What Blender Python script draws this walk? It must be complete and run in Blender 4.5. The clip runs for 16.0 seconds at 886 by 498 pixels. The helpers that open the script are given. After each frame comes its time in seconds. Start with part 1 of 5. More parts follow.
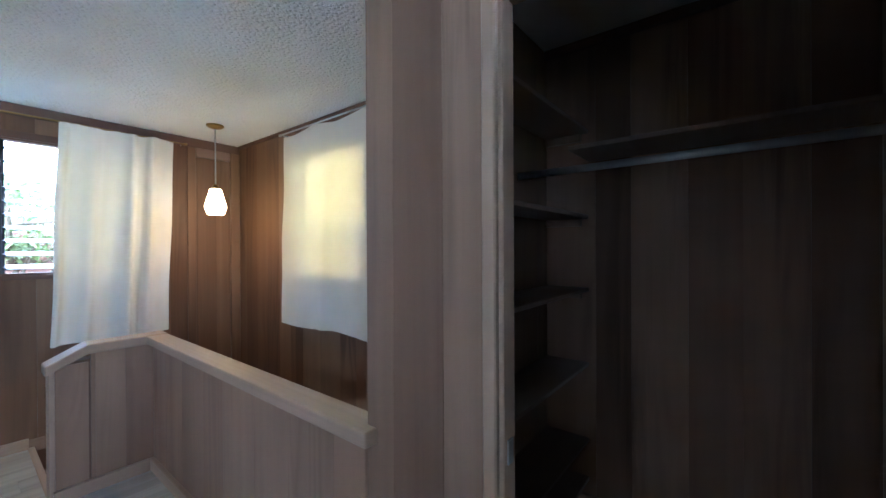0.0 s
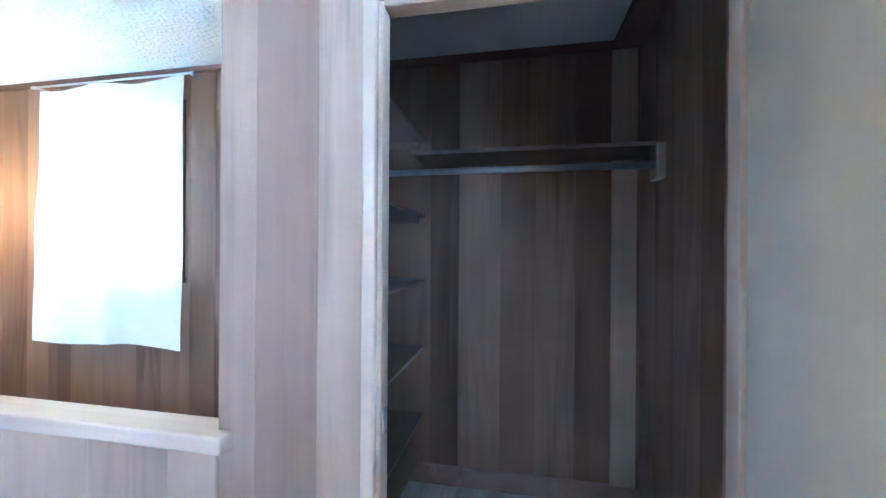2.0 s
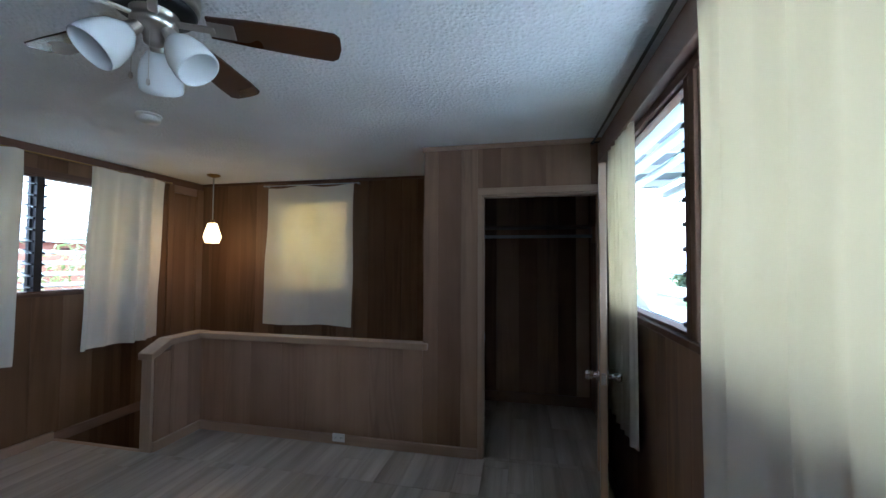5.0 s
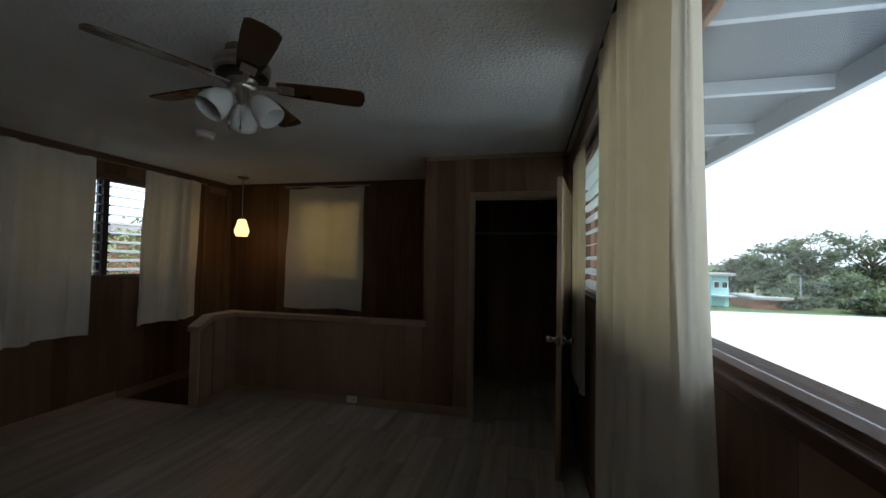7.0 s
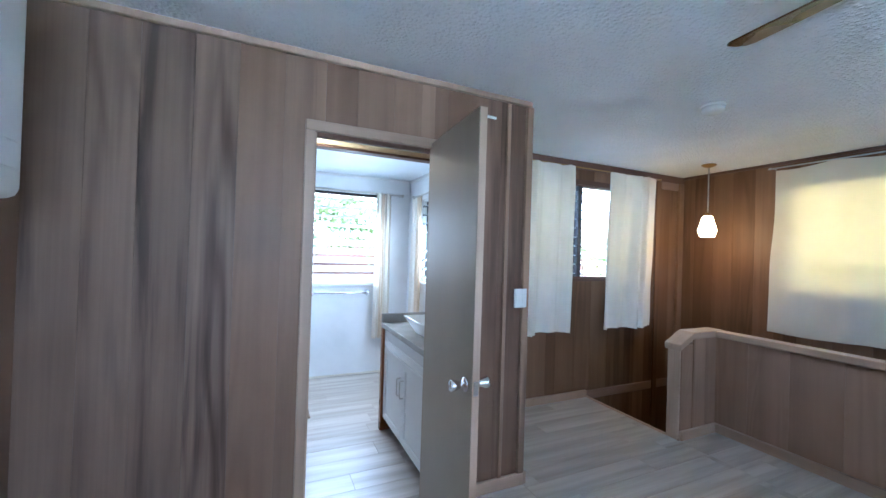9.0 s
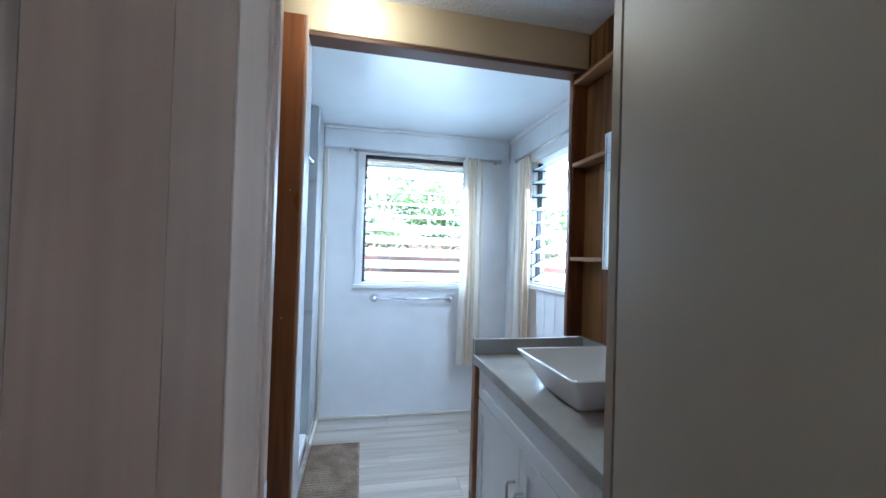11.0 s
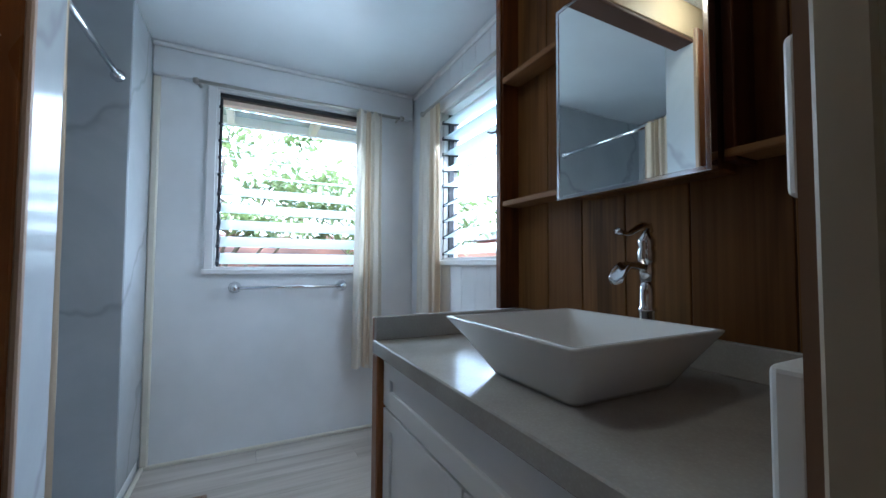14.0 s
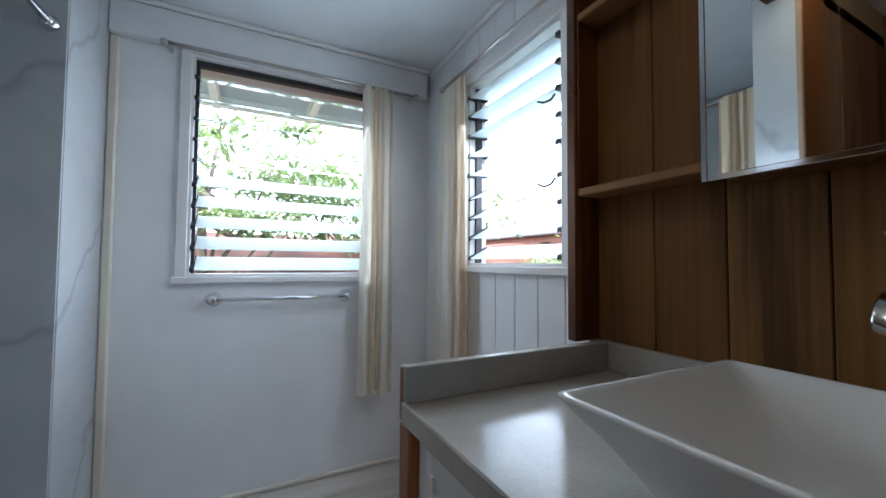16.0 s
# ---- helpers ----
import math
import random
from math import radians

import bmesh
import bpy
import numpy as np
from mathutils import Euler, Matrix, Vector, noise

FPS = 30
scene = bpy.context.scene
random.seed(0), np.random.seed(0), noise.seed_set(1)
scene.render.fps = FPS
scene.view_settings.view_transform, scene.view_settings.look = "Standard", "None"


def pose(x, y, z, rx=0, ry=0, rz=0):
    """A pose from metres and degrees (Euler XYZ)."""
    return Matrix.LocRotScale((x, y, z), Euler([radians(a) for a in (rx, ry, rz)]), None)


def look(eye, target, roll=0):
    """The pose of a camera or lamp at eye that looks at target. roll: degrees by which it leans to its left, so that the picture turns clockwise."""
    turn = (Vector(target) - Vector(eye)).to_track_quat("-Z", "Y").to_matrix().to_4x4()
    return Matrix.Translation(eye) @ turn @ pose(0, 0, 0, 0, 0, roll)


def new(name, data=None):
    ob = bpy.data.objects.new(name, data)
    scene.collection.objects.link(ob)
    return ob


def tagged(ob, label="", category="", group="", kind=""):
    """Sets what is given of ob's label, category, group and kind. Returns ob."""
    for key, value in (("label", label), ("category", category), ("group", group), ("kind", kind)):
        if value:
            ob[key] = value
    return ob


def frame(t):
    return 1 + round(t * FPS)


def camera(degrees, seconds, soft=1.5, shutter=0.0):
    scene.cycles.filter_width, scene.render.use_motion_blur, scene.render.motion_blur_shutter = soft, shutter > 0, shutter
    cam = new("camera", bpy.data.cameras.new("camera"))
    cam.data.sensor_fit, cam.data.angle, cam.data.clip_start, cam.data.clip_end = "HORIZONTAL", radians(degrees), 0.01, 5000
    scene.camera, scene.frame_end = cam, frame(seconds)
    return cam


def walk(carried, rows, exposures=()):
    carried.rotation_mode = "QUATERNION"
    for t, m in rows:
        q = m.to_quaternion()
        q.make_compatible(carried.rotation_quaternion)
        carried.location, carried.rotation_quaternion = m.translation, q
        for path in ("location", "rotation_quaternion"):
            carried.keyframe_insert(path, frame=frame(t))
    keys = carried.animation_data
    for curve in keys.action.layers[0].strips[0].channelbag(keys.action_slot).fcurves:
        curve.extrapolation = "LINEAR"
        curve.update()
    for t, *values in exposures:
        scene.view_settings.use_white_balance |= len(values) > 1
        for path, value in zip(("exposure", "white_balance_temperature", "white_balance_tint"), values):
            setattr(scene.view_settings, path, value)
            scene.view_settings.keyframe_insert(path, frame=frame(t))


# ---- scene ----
cam = camera(98.2, 16.0)
PATH = [
    (0, (0.078, 0.505, 1.415), (-1.154, 2.08, 1.408), -0.3),
    (0.5, (0.097, 0.573, 1.394), (-0.76, 2.38, 1.389), 0.3),
    (1, (0.097, 0.629, 1.348), (-0.413, 2.563, 1.349), 0.2),
    (1.5, (0.059, 0.619, 1.308), (-0.288, 2.589, 1.304), 0.3),
    (2, (-0.02, 0.355, 1.379), (-0.404, 2.318, 1.379), 0.4),
    (2.5, (-0.245, -0.05, 1.406), (-0.583, 1.921, 1.451), 0.8),
    (3, (-0.429, -0.424, 1.466), (-0.779, 1.545, 1.494), 1.0),
    (3.5, (-0.537, -0.778, 1.489), (-0.9, 1.188, 1.544), 0.9),
    (4, (-0.456, -1.098, 1.509), (-0.841, 0.863, 1.568), 0.5),
    (4.5, (-0.242, -1.406, 1.509), (-0.648, 0.552, 1.573), 0.4),
    (4.7, (-0.166, -1.527, 1.512), (-0.575, 0.429, 1.578), 0.3),
    (6.8, (0.167, -2.24, 1.461), (-0.257, -0.286, 1.512), 0.7),
    (7, (0.121, -2.267, 1.457), (-0.311, -0.315, 1.508), 0.9),
    (7.5, (-0.078, -2.319, 1.464), (-0.887, -0.491, 1.504), 1.4),
    (8, (-0.356, -2.354, 1.459), (-1.603, -0.791, 1.495), 1.8),
    (8.5, (-0.615, -2.327, 1.441), (-2.219, -1.131, 1.463), 1.9),
    (9, (-0.911, -2.224, 1.46), (-2.731, -1.395, 1.475), 1.8),
    (9.5, (-1.205, -2.135, 1.412), (-3.129, -1.589, 1.442), 2.2),
    (9.7, (-1.358, -2.112, 1.428), (-3.292, -1.601, 1.451), 2.1),
    (11.8, (-2.634, -1.712, 1.193), (-4.599, -1.341, 1.25), 1.4),
    (12, (-2.694, -1.68, 1.16), (-4.659, -1.315, 1.225), 1.2),
    (12.5, (-2.78, -1.65, 1.118), (-4.745, -1.285, 1.19), 1.1),
    (13, (-2.817, -1.704, 1.109), (-4.778, -1.32, 1.192), 1.2),
    (13.5, (-2.819, -1.727, 1.106), (-4.709, -1.077, 1.195), 0.7),
    (14, (-2.833, -1.704, 1.098), (-4.615, -0.799, 1.179), 0.3),
    (14.5, (-2.891, -1.668, 1.08), (-4.65, -0.718, 1.156), 0.2),
    (15, (-2.955, -1.622, 1.09), (-4.71, -0.665, 1.165), 0.2),
    (15.5, (-3.07, -1.616, 1.103), (-4.836, -0.681, 1.175), 0.3),
    (16, (-3.266, -1.632, 1.136), (-5.047, -0.724, 1.211), 0.4),
]
EXPOSURES = [(0.0, 3.8, 4600, 7), (0.4, 4.35, 4350, 4), (0.8, 4.75, 4200, 3), (1.5, 6.25, 3950, 2), (2.0, 6.0, 3900, 2), (2.5, 5.5, 3950, 1), (3.0, 5.2, 3900, 0), (3.5, 5.05, 4100, 1), (4.0, 4.65, 4700, 6), (4.6, 3.7, 4850, 8), (5.4, 1.5, 5600, 10), (6.8, 0.5, 6300, 9), (7.2, 0.6, 6300, 10), (7.6, 2.3, 6000, 34), (8.0, 3.45, 5350, 14),
             (8.5, 3.65, 4950, 9), (9.0, 3.75, 4700, 7), (9.7, 3.6, 4650, 7), (11.2, 3.1, 4800, 5), (12.0, 2.75, 4950, 4), (12.5, 2.7, 4950, 4), (14.0, 2.4, 5050, 5), (15.0, 2.35, 5450, 8), (16.0, 2.2, 5500, 9)]
walk(cam, [(t, look(eye, target, roll)) for t, eye, target, roll in PATH], EXPOSURES)

# ---- world and sun: bright hazy overcast ----
world = bpy.data.worlds.new("overcast_sky")
scene.world = world
world.use_nodes = True
wn, wl = world.node_tree.nodes, world.node_tree.links
sky = wn.new("ShaderNodeTexSky")
sky.sky_type, sky.sun_disc = "NISHITA", False
sky.sun_elevation, sky.sun_rotation = radians(52), radians(120)
haze = wn.new("ShaderNodeMixRGB")
haze.inputs[0].default_value = 0.8
haze.inputs[2].default_value = (14.2, 15.6, 17.4, 1)
wl.new(sky.outputs[0], haze.inputs[1])
wl.new(haze.outputs[0], wn["Background"].inputs[0])
wn["Background"].inputs[1].default_value = 0.105
sun = new("sun", bpy.data.lights.new("sun", "SUN"))
sun.data.energy, sun.data.angle, sun.data.color = 4.8, radians(14), (1.0, 0.97, 0.93)
sun.matrix_world = look((0, 0, 0), (-math.sin(radians(120)) * 0.6, -math.cos(radians(120)) * 0.6, -0.8))


# daylight standing in the openings of the two bathroom windows
for eye, target, wide, power in (((-4.585, -0.53, 1.58), (-4.585, -2.5, 0.1), 0.6, 1.85), ((-5.53, -1.44, 1.58), (-3.5, -1.6, 0.2), 0.8, 1.5)):
    daylight = new("window_daylight", bpy.data.lights.new("window_daylight", "AREA"))
    daylight.data.shape, daylight.data.size, daylight.data.size_y = "RECTANGLE", wide, 0.8
    daylight.data.energy, daylight.data.color = power, (0.97, 0.985, 1.0)
    daylight.matrix_world = look(eye, target)


# ---- materials ----
def material(name, colour, rough=0.5, metal=0.0, spec=0.5):
    m = bpy.data.materials.new(name)
    m.use_nodes = True
    b = m.node_tree.nodes["Principled BSDF"]
    b.inputs["Base Color"].default_value = (*colour, 1)
    b.inputs["Roughness"].default_value = rough
    b.inputs["Metallic"].default_value = metal
    b.inputs["Specular IOR Level"].default_value = spec
    return m, m.node_tree.nodes, m.node_tree.links, b


def coords(n, l, scale, shift=True):
    """Object coordinates, shifted by the piece's own random number and scaled."""
    tc = n.new("ShaderNodeTexCoord")
    mp = n.new("ShaderNodeMapping")
    mp.inputs["Scale"].default_value = scale
    if shift:
        oi = n.new("ShaderNodeObjectInfo")
        mul = n.new("ShaderNodeMath")
        mul.operation = "MULTIPLY"
        mul.inputs[1].default_value = 37.0
        add = n.new("ShaderNodeVectorMath")
        add.operation = "ADD"
        l.new(oi.outputs["Random"], mul.inputs[0])
        l.new(tc.outputs["Object"], add.inputs[0])
        l.new(mul.outputs[0], add.inputs[1])
        l.new(add.outputs[0], mp.inputs["Vector"])
    else:
        l.new(tc.outputs["Object"], mp.inputs["Vector"])
    return mp.outputs[0]


def noise_tex(n, l, vec, scale, detail=4.0, rough=0.55, distort=0.0):
    t = n.new("ShaderNodeTexNoise")
    t.inputs["Scale"].default_value = scale
    t.inputs["Detail"].default_value = detail
    t.inputs["Roughness"].default_value = rough
    t.inputs["Distortion"].default_value = distort
    l.new(vec, t.inputs["Vector"])
    return t.outputs["Fac"]


def ramp(n, l, fac, stops):
    r = n.new("ShaderNodeValToRGB")
    e = r.color_ramp.elements
    e[0].position, e[-1].position = stops[0][0], stops[-1][0]
    e[0].color, e[-1].color = (*stops[0][1], 1), (*stops[-1][1], 1)
    for p, c in stops[1:-1]:
        e.new(p).color = (*c, 1)
    l.new(fac, r.inputs[0])
    return r.outputs[0]


def mix(n, l, fac, a, b, mode="MIX"):
    m = n.new("ShaderNodeMixRGB")
    m.blend_type = mode
    for i, v in ((0, fac), (1, a), (2, b)):
        if isinstance(v, (int, float)):
            m.inputs[i].default_value = v
        elif isinstance(v, tuple):
            m.inputs[i].default_value = (*v, 1)
        else:
            l.new(v, m.inputs[i])
    return m.outputs[0]


def bump(n, l, b, height, strength, distance=0.01):
    k = n.new("ShaderNodeBump")
    k.inputs["Strength"].default_value = strength
    k.inputs["Distance"].default_value = distance
    l.new(height, k.inputs["Height"])
    l.new(k.outputs[0], b.inputs["Normal"])


def wood(name, dark, mid, light, axis=2, rough=0.42, spread=0.5, figure=0.2, smear=0.0, spec=0.5, rings=9.0, stretch=0.22, grainy=0.18):
    """Boards with the grain along one axis; each piece takes its own tone."""
    m, n, l, b = material(name, mid, rough, 0.0, spec)
    s = [5.0, 5.0, 5.0]
    s[axis] = 0.22
    spots = [3.2, 3.2, 3.2]
    spots[axis] = 0.45
    fine = [70.0, 70.0, 70.0]
    fine[axis] = 1.3
    v = coords(n, l, s)
    big = noise_tex(n, l, v, 1.0, 3.0, 0.5, 0.8)
    arch = [4.5, 4.5, 4.5]
    arch[axis] = stretch * 1.6
    turns = n.new("ShaderNodeMath")
    turns.operation, turns.inputs[1].default_value = "MULTIPLY", rings
    l.new(noise_tex(n, l, coords(n, l, arch), 1.0, 1.6, 0.45, 0.3), turns.inputs[0])
    wave = n.new("ShaderNodeMath")
    wave.operation, wave.inputs[1].default_value = "PINGPONG", 0.5
    l.new(turns.outputs[0], wave.inputs[0])
    ring = n.new("ShaderNodeMath")
    ring.operation, ring.inputs[1].default_value = "MULTIPLY", 2.0
    l.new(wave.outputs[0], ring.inputs[0])
    grain = noise_tex(n, l, coords(n, l, fine), 1.0, 5.0, 0.6)
    stain = noise_tex(n, l, coords(n, l, (2.2, 2.2, 1.4)), 1.0, 3.0, 0.5)
    patch = noise_tex(n, l, coords(n, l, spots), 1.0, 3.0, 0.5)
    oi = n.new("ShaderNodeObjectInfo")
    base = ramp(n, l, oi.outputs["Random"], [(0.0, dark), (0.2, mid), (0.45, light), (0.6, mid), (0.8, dark), (1.0, light)])
    tone = mix(n, l, spread, mid, base)
    figured = mix(n, l, 1.0, ramp(n, l, ring.outputs[0], [(0.25, (0, 0, 0)), (0.9, (1, 1, 1))]), ramp(n, l, patch, [(0.5, (0, 0, 0)), (0.72, (1, 1, 1))]), "MULTIPLY")
    low = mix(n, l, 1.0, tone, (0.45, 0.4, 0.4), "MULTIPLY")
    streak = n.new("ShaderNodeMath")
    streak.operation, streak.inputs[1].default_value = "MULTIPLY", figure * 2.2
    l.new(figured, streak.inputs[0])
    tone = mix(n, l, streak.outputs[0], tone, low)
    tone = mix(n, l, 0.6, tone, ramp(n, l, big, [(0.3, (0.72, 0.7, 0.7)), (0.7, (1.14, 1.13, 1.12))]), "MULTIPLY")
    tone = mix(n, l, grainy, tone, ramp(n, l, grain, [(0.3, (0.6, 0.57, 0.55)), (0.6, (1.1, 1.1, 1.1))]), "MULTIPLY")
    tone = mix(n, l, 0.55, tone, ramp(n, l, stain, [(0.3, (0.7, 0.68, 0.68)), (0.7, (1.13, 1.13, 1.15))]), "MULTIPLY")
    if smear:
        thin = [16.0, 16.0, 16.0]
        thin[axis] = 0.8
        long = [4.0, 4.0, 4.0]
        long[axis] = 0.5
        marks = mix(n, l, 1.0, ramp(n, l, noise_tex(n, l, coords(n, l, thin), 1.0, 4.0, 0.6, 0.4), [(0.42, (0, 0, 0)), (0.62, (1, 1, 1))]), ramp(n, l, noise_tex(n, l, coords(n, l, long), 1.0, 2.0), [(0.53, (0, 0, 0)), (0.68, (smear,) * 3)]), "MULTIPLY")
        tone = mix(n, l, marks, tone, mix(n, l, 1.0, tone, (0.42, 0.43, 0.47), "MULTIPLY"))
    l.new(tone, b.inputs["Base Color"])
    l.new(ramp(n, l, stain, [(0.3, (rough - 0.1,) * 3), (0.7, (rough + 0.12,) * 3)]), b.inputs["Roughness"])
    bump(n, l, b, grain, 0.2, 0.0015)
    return m


PANEL = wood("cedar_panelling", (0.163, 0.095, 0.059), (0.265, 0.161, 0.102), (0.36, 0.235, 0.155), 2, 0.45, 0.8, 0.2, 0.75, 0.2, 10.0, 0.22, 0.1)
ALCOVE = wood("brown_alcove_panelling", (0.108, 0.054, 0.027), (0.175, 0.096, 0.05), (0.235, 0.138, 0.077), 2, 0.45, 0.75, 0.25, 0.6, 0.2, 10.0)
HALFWALL = wood("pale_cedar_panelling", (0.3, 0.186, 0.12), (0.335, 0.212, 0.138), (0.365, 0.24, 0.158), 2, 0.45, 0.7, 0.18, 0.1, 0.22, 12.0, 0.3, 0.05)
PANEL_Y = wood("cedar_board", (0.2, 0.118, 0.08), (0.28, 0.17, 0.118), (0.34, 0.22, 0.16), 1, 0.42)
TRIM = wood("pale_fir_trim", (0.37, 0.25, 0.165), (0.45, 0.315, 0.215), (0.5, 0.365, 0.258), 2, 0.45, 0.4, 0.08)
TRIM_X = wood("pale_fir_rail", (0.37, 0.25, 0.165), (0.45, 0.315, 0.215), (0.5, 0.365, 0.258), 0, 0.45, 0.4, 0.08)
TRIM_Y = wood("pale_fir_edge", (0.37, 0.25, 0.165), (0.45, 0.315, 0.215), (0.5, 0.365, 0.258), 1, 0.45, 0.4, 0.08)
DARK_X = wood("dark_moulding", (0.09, 0.05, 0.035), (0.14, 0.08, 0.055), (0.19, 0.11, 0.075), 0, 0.55, 0.5, 0.2, 0.0, 0.12)
DARK_Y = wood("dark_casing", (0.09, 0.05, 0.035), (0.14, 0.08, 0.055), (0.19, 0.11, 0.075), 1, 0.55, 0.5, 0.2, 0.0, 0.12)
DARK = wood("dark_upright_casing", (0.085, 0.047, 0.03), (0.13, 0.073, 0.046), (0.18, 0.103, 0.066), 2, 0.55, 0.5, 0.2, 0.0, 0.12)
STREAKED = wood("streaked_cedar_plank", (0.19, 0.125, 0.086), (0.275, 0.182, 0.126), (0.36, 0.24, 0.166), 2, 0.45, 0.7, 0.42, 1.4, 0.2, 11.0, 0.26, 0.25)
REDWOOD = wood("red_stained_board", (0.055, 0.019, 0.007), (0.105, 0.038, 0.014), (0.17, 0.068, 0.027), 2, 0.5, 0.5, 0.3, 0.8, 0.18, 9.0, 0.22, 0.35)
BATHWOOD = wood("oiled_plank", (0.08, 0.033, 0.008), (0.172, 0.079, 0.022), (0.262, 0.13, 0.042), 2, 0.5, 0.9, 0.6, 1.6, 0.15, 12.0, 0.22, 0.7)
FIGURED = wood("figured_oiled_plank", (0.1, 0.044, 0.013), (0.175, 0.083, 0.026), (0.25, 0.127, 0.043), 2, 0.5, 0.5, 2.0, 0.2, 0.15, 16.0, 0.7, 0.4)
# red stain, its colour raised to stand in for lamp and doorway light
ENDBOARD = wood("lit_red_varnished_post", (0.14, 0.048, 0.012), (0.225, 0.08, 0.021), (0.3, 0.116, 0.034), 2, 0.32, 0.3, 0.5, 2.0, 0.4, 9.0, 0.22, 0.6)
# greyer brown planks, with the stronger light on this side lightened into the colour
LIT_PARTITION = wood("lit_brown_partition_plank", (0.19, 0.105, 0.056), (0.3, 0.175, 0.1), (0.38, 0.235, 0.14), 2, 0.5, 0.9, 0.5, 1.4, 0.18, 11.0, 0.22, 0.65)
WEATHERED = wood("weathered_grey_plank", (0.12, 0.1, 0.085), (0.17, 0.145, 0.122), (0.22, 0.19, 0.165), 2, 0.6, 0.5, 0.2, 0.8, 0.2)
BATHSHELF = wood("oiled_shelf", (0.2, 0.095, 0.03), (0.28, 0.14, 0.05), (0.36, 0.19, 0.075), 0, 0.45, 0.5, 0.2, 0.0, 0.2)


def laminate():
    """Pale grey oak print: soft streaks along each board and a fine grain."""
    m, n, l, b = material("grey_oak_laminate", (0.5, 0.465, 0.425), 0.33)
    oi = n.new("ShaderNodeObjectInfo")
    base = ramp(n, l, oi.outputs["Random"], [(0.0, (0.475, 0.432, 0.382)), (0.5, (0.53, 0.485, 0.435)), (1.0, (0.585, 0.54, 0.49))])
    soft = noise_tex(n, l, coords(n, l, (6.5, 0.6, 1.0)), 1.0, 3.0, 0.5)
    band = noise_tex(n, l, coords(n, l, (15.0, 0.9, 1.0)), 1.0, 3.0, 0.5)
    fine = noise_tex(n, l, coords(n, l, (150.0, 4.0, 1.0)), 1.0, 3.0, 0.6)
    tone = mix(n, l, 0.75, base, ramp(n, l, soft, [(0.3, (0.72, 0.7, 0.67)), (0.7, (1.1, 1.1, 1.1))]), "MULTIPLY")
    tone = mix(n, l, 0.7, tone, ramp(n, l, band, [(0.35, (0.7, 0.66, 0.61)), (0.65, (1.09, 1.09, 1.09))]), "MULTIPLY")
    tone = mix(n, l, 0.35, tone, ramp(n, l, fine, [(0.3, (0.75, 0.73, 0.7)), (0.7, (1.05, 1.05, 1.05))]), "MULTIPLY")
    l.new(tone, b.inputs["Base Color"])
    bump(n, l, b, fine, 0.06, 0.0006)
    return m


LAMINATE = laminate()
BLADE = wood("walnut_blade", (0.045, 0.018, 0.008), (0.075, 0.03, 0.013), (0.1, 0.042, 0.02), 0, 0.3, 0.2, 0.2)
SHELFWOOD = wood("closet_shelf_board", (0.16, 0.1, 0.07), (0.23, 0.147, 0.105), (0.29, 0.19, 0.14), 1, 0.45)


def painted(name, colour, rough=0.5, mottled=0.06, relief=0.05, grain=60.0):
    m, n, l, b = material(name, colour, rough)
    v = coords(n, l, (1, 1, 1), False)
    big = noise_tex(n, l, v, 1.7, 4.0)
    lo, hi = 1 - mottled * 2, 1 + mottled
    l.new(mix(n, l, 1.0, colour, ramp(n, l, big, [(0.3, (lo,) * 3), (0.7, (hi,) * 3)]), "MULTIPLY"), b.inputs["Base Color"])
    bump(n, l, b, noise_tex(n, l, v, grain, 3.0), relief, 0.004)
    return m


WHITE = painted("white_wall_paint", (0.8, 0.81, 0.82), 0.38)
WHITE_CEILING = painted("white_gloss_ceiling", (0.78, 0.8, 0.82), 0.28, 0.04, 0.03, 20.0)
WHITE_TRIM = painted("white_trim_paint", (0.82, 0.81, 0.8), 0.35, 0.06)
CREAM = painted("cream_trim_paint", (0.76, 0.72, 0.62), 0.4, 0.08)
VANITY = painted("satin_white_cabinet", (0.78, 0.77, 0.75), 0.28, 0.03, 0.01)
DOORPAINT = painted("taupe_door_paint", (0.37, 0.297, 0.207), 0.42, 0.05, 0.03)
PLASTIC = painted("white_plastic", (0.8, 0.8, 0.78), 0.35, 0.02, 0.0)
CERAMIC = material("white_glazed_ceramic", (0.82, 0.82, 0.81), 0.12)[0]
CHROME = material("polished_chrome", (0.75, 0.76, 0.78), 0.1, 1.0)[0]
NICKEL = material("brushed_nickel", (0.56, 0.53, 0.49), 0.3, 1.0)[0]
STEEL = material("galvanised_rod", (0.55, 0.57, 0.6), 0.35, 1.0)[0]
BRASS = material("aged_brass", (0.34, 0.21, 0.07), 0.28, 1.0)[0]
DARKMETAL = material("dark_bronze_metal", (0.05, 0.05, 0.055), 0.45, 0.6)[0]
ALUMINIUM = material("dull_aluminium", (0.45, 0.46, 0.47), 0.4, 0.9)[0]
BLACK = material("black_plastic", (0.012, 0.012, 0.014), 0.4)[0]
GREEN = painted("mint_green_plastic", (0.1, 0.42, 0.27), 0.5)
TAN = painted("tan_painted_board", (0.52, 0.41, 0.25), 0.5)
MIRROR = material("mirror_silver", (0.86, 0.9, 0.89), 0.012, 1.0)[0]


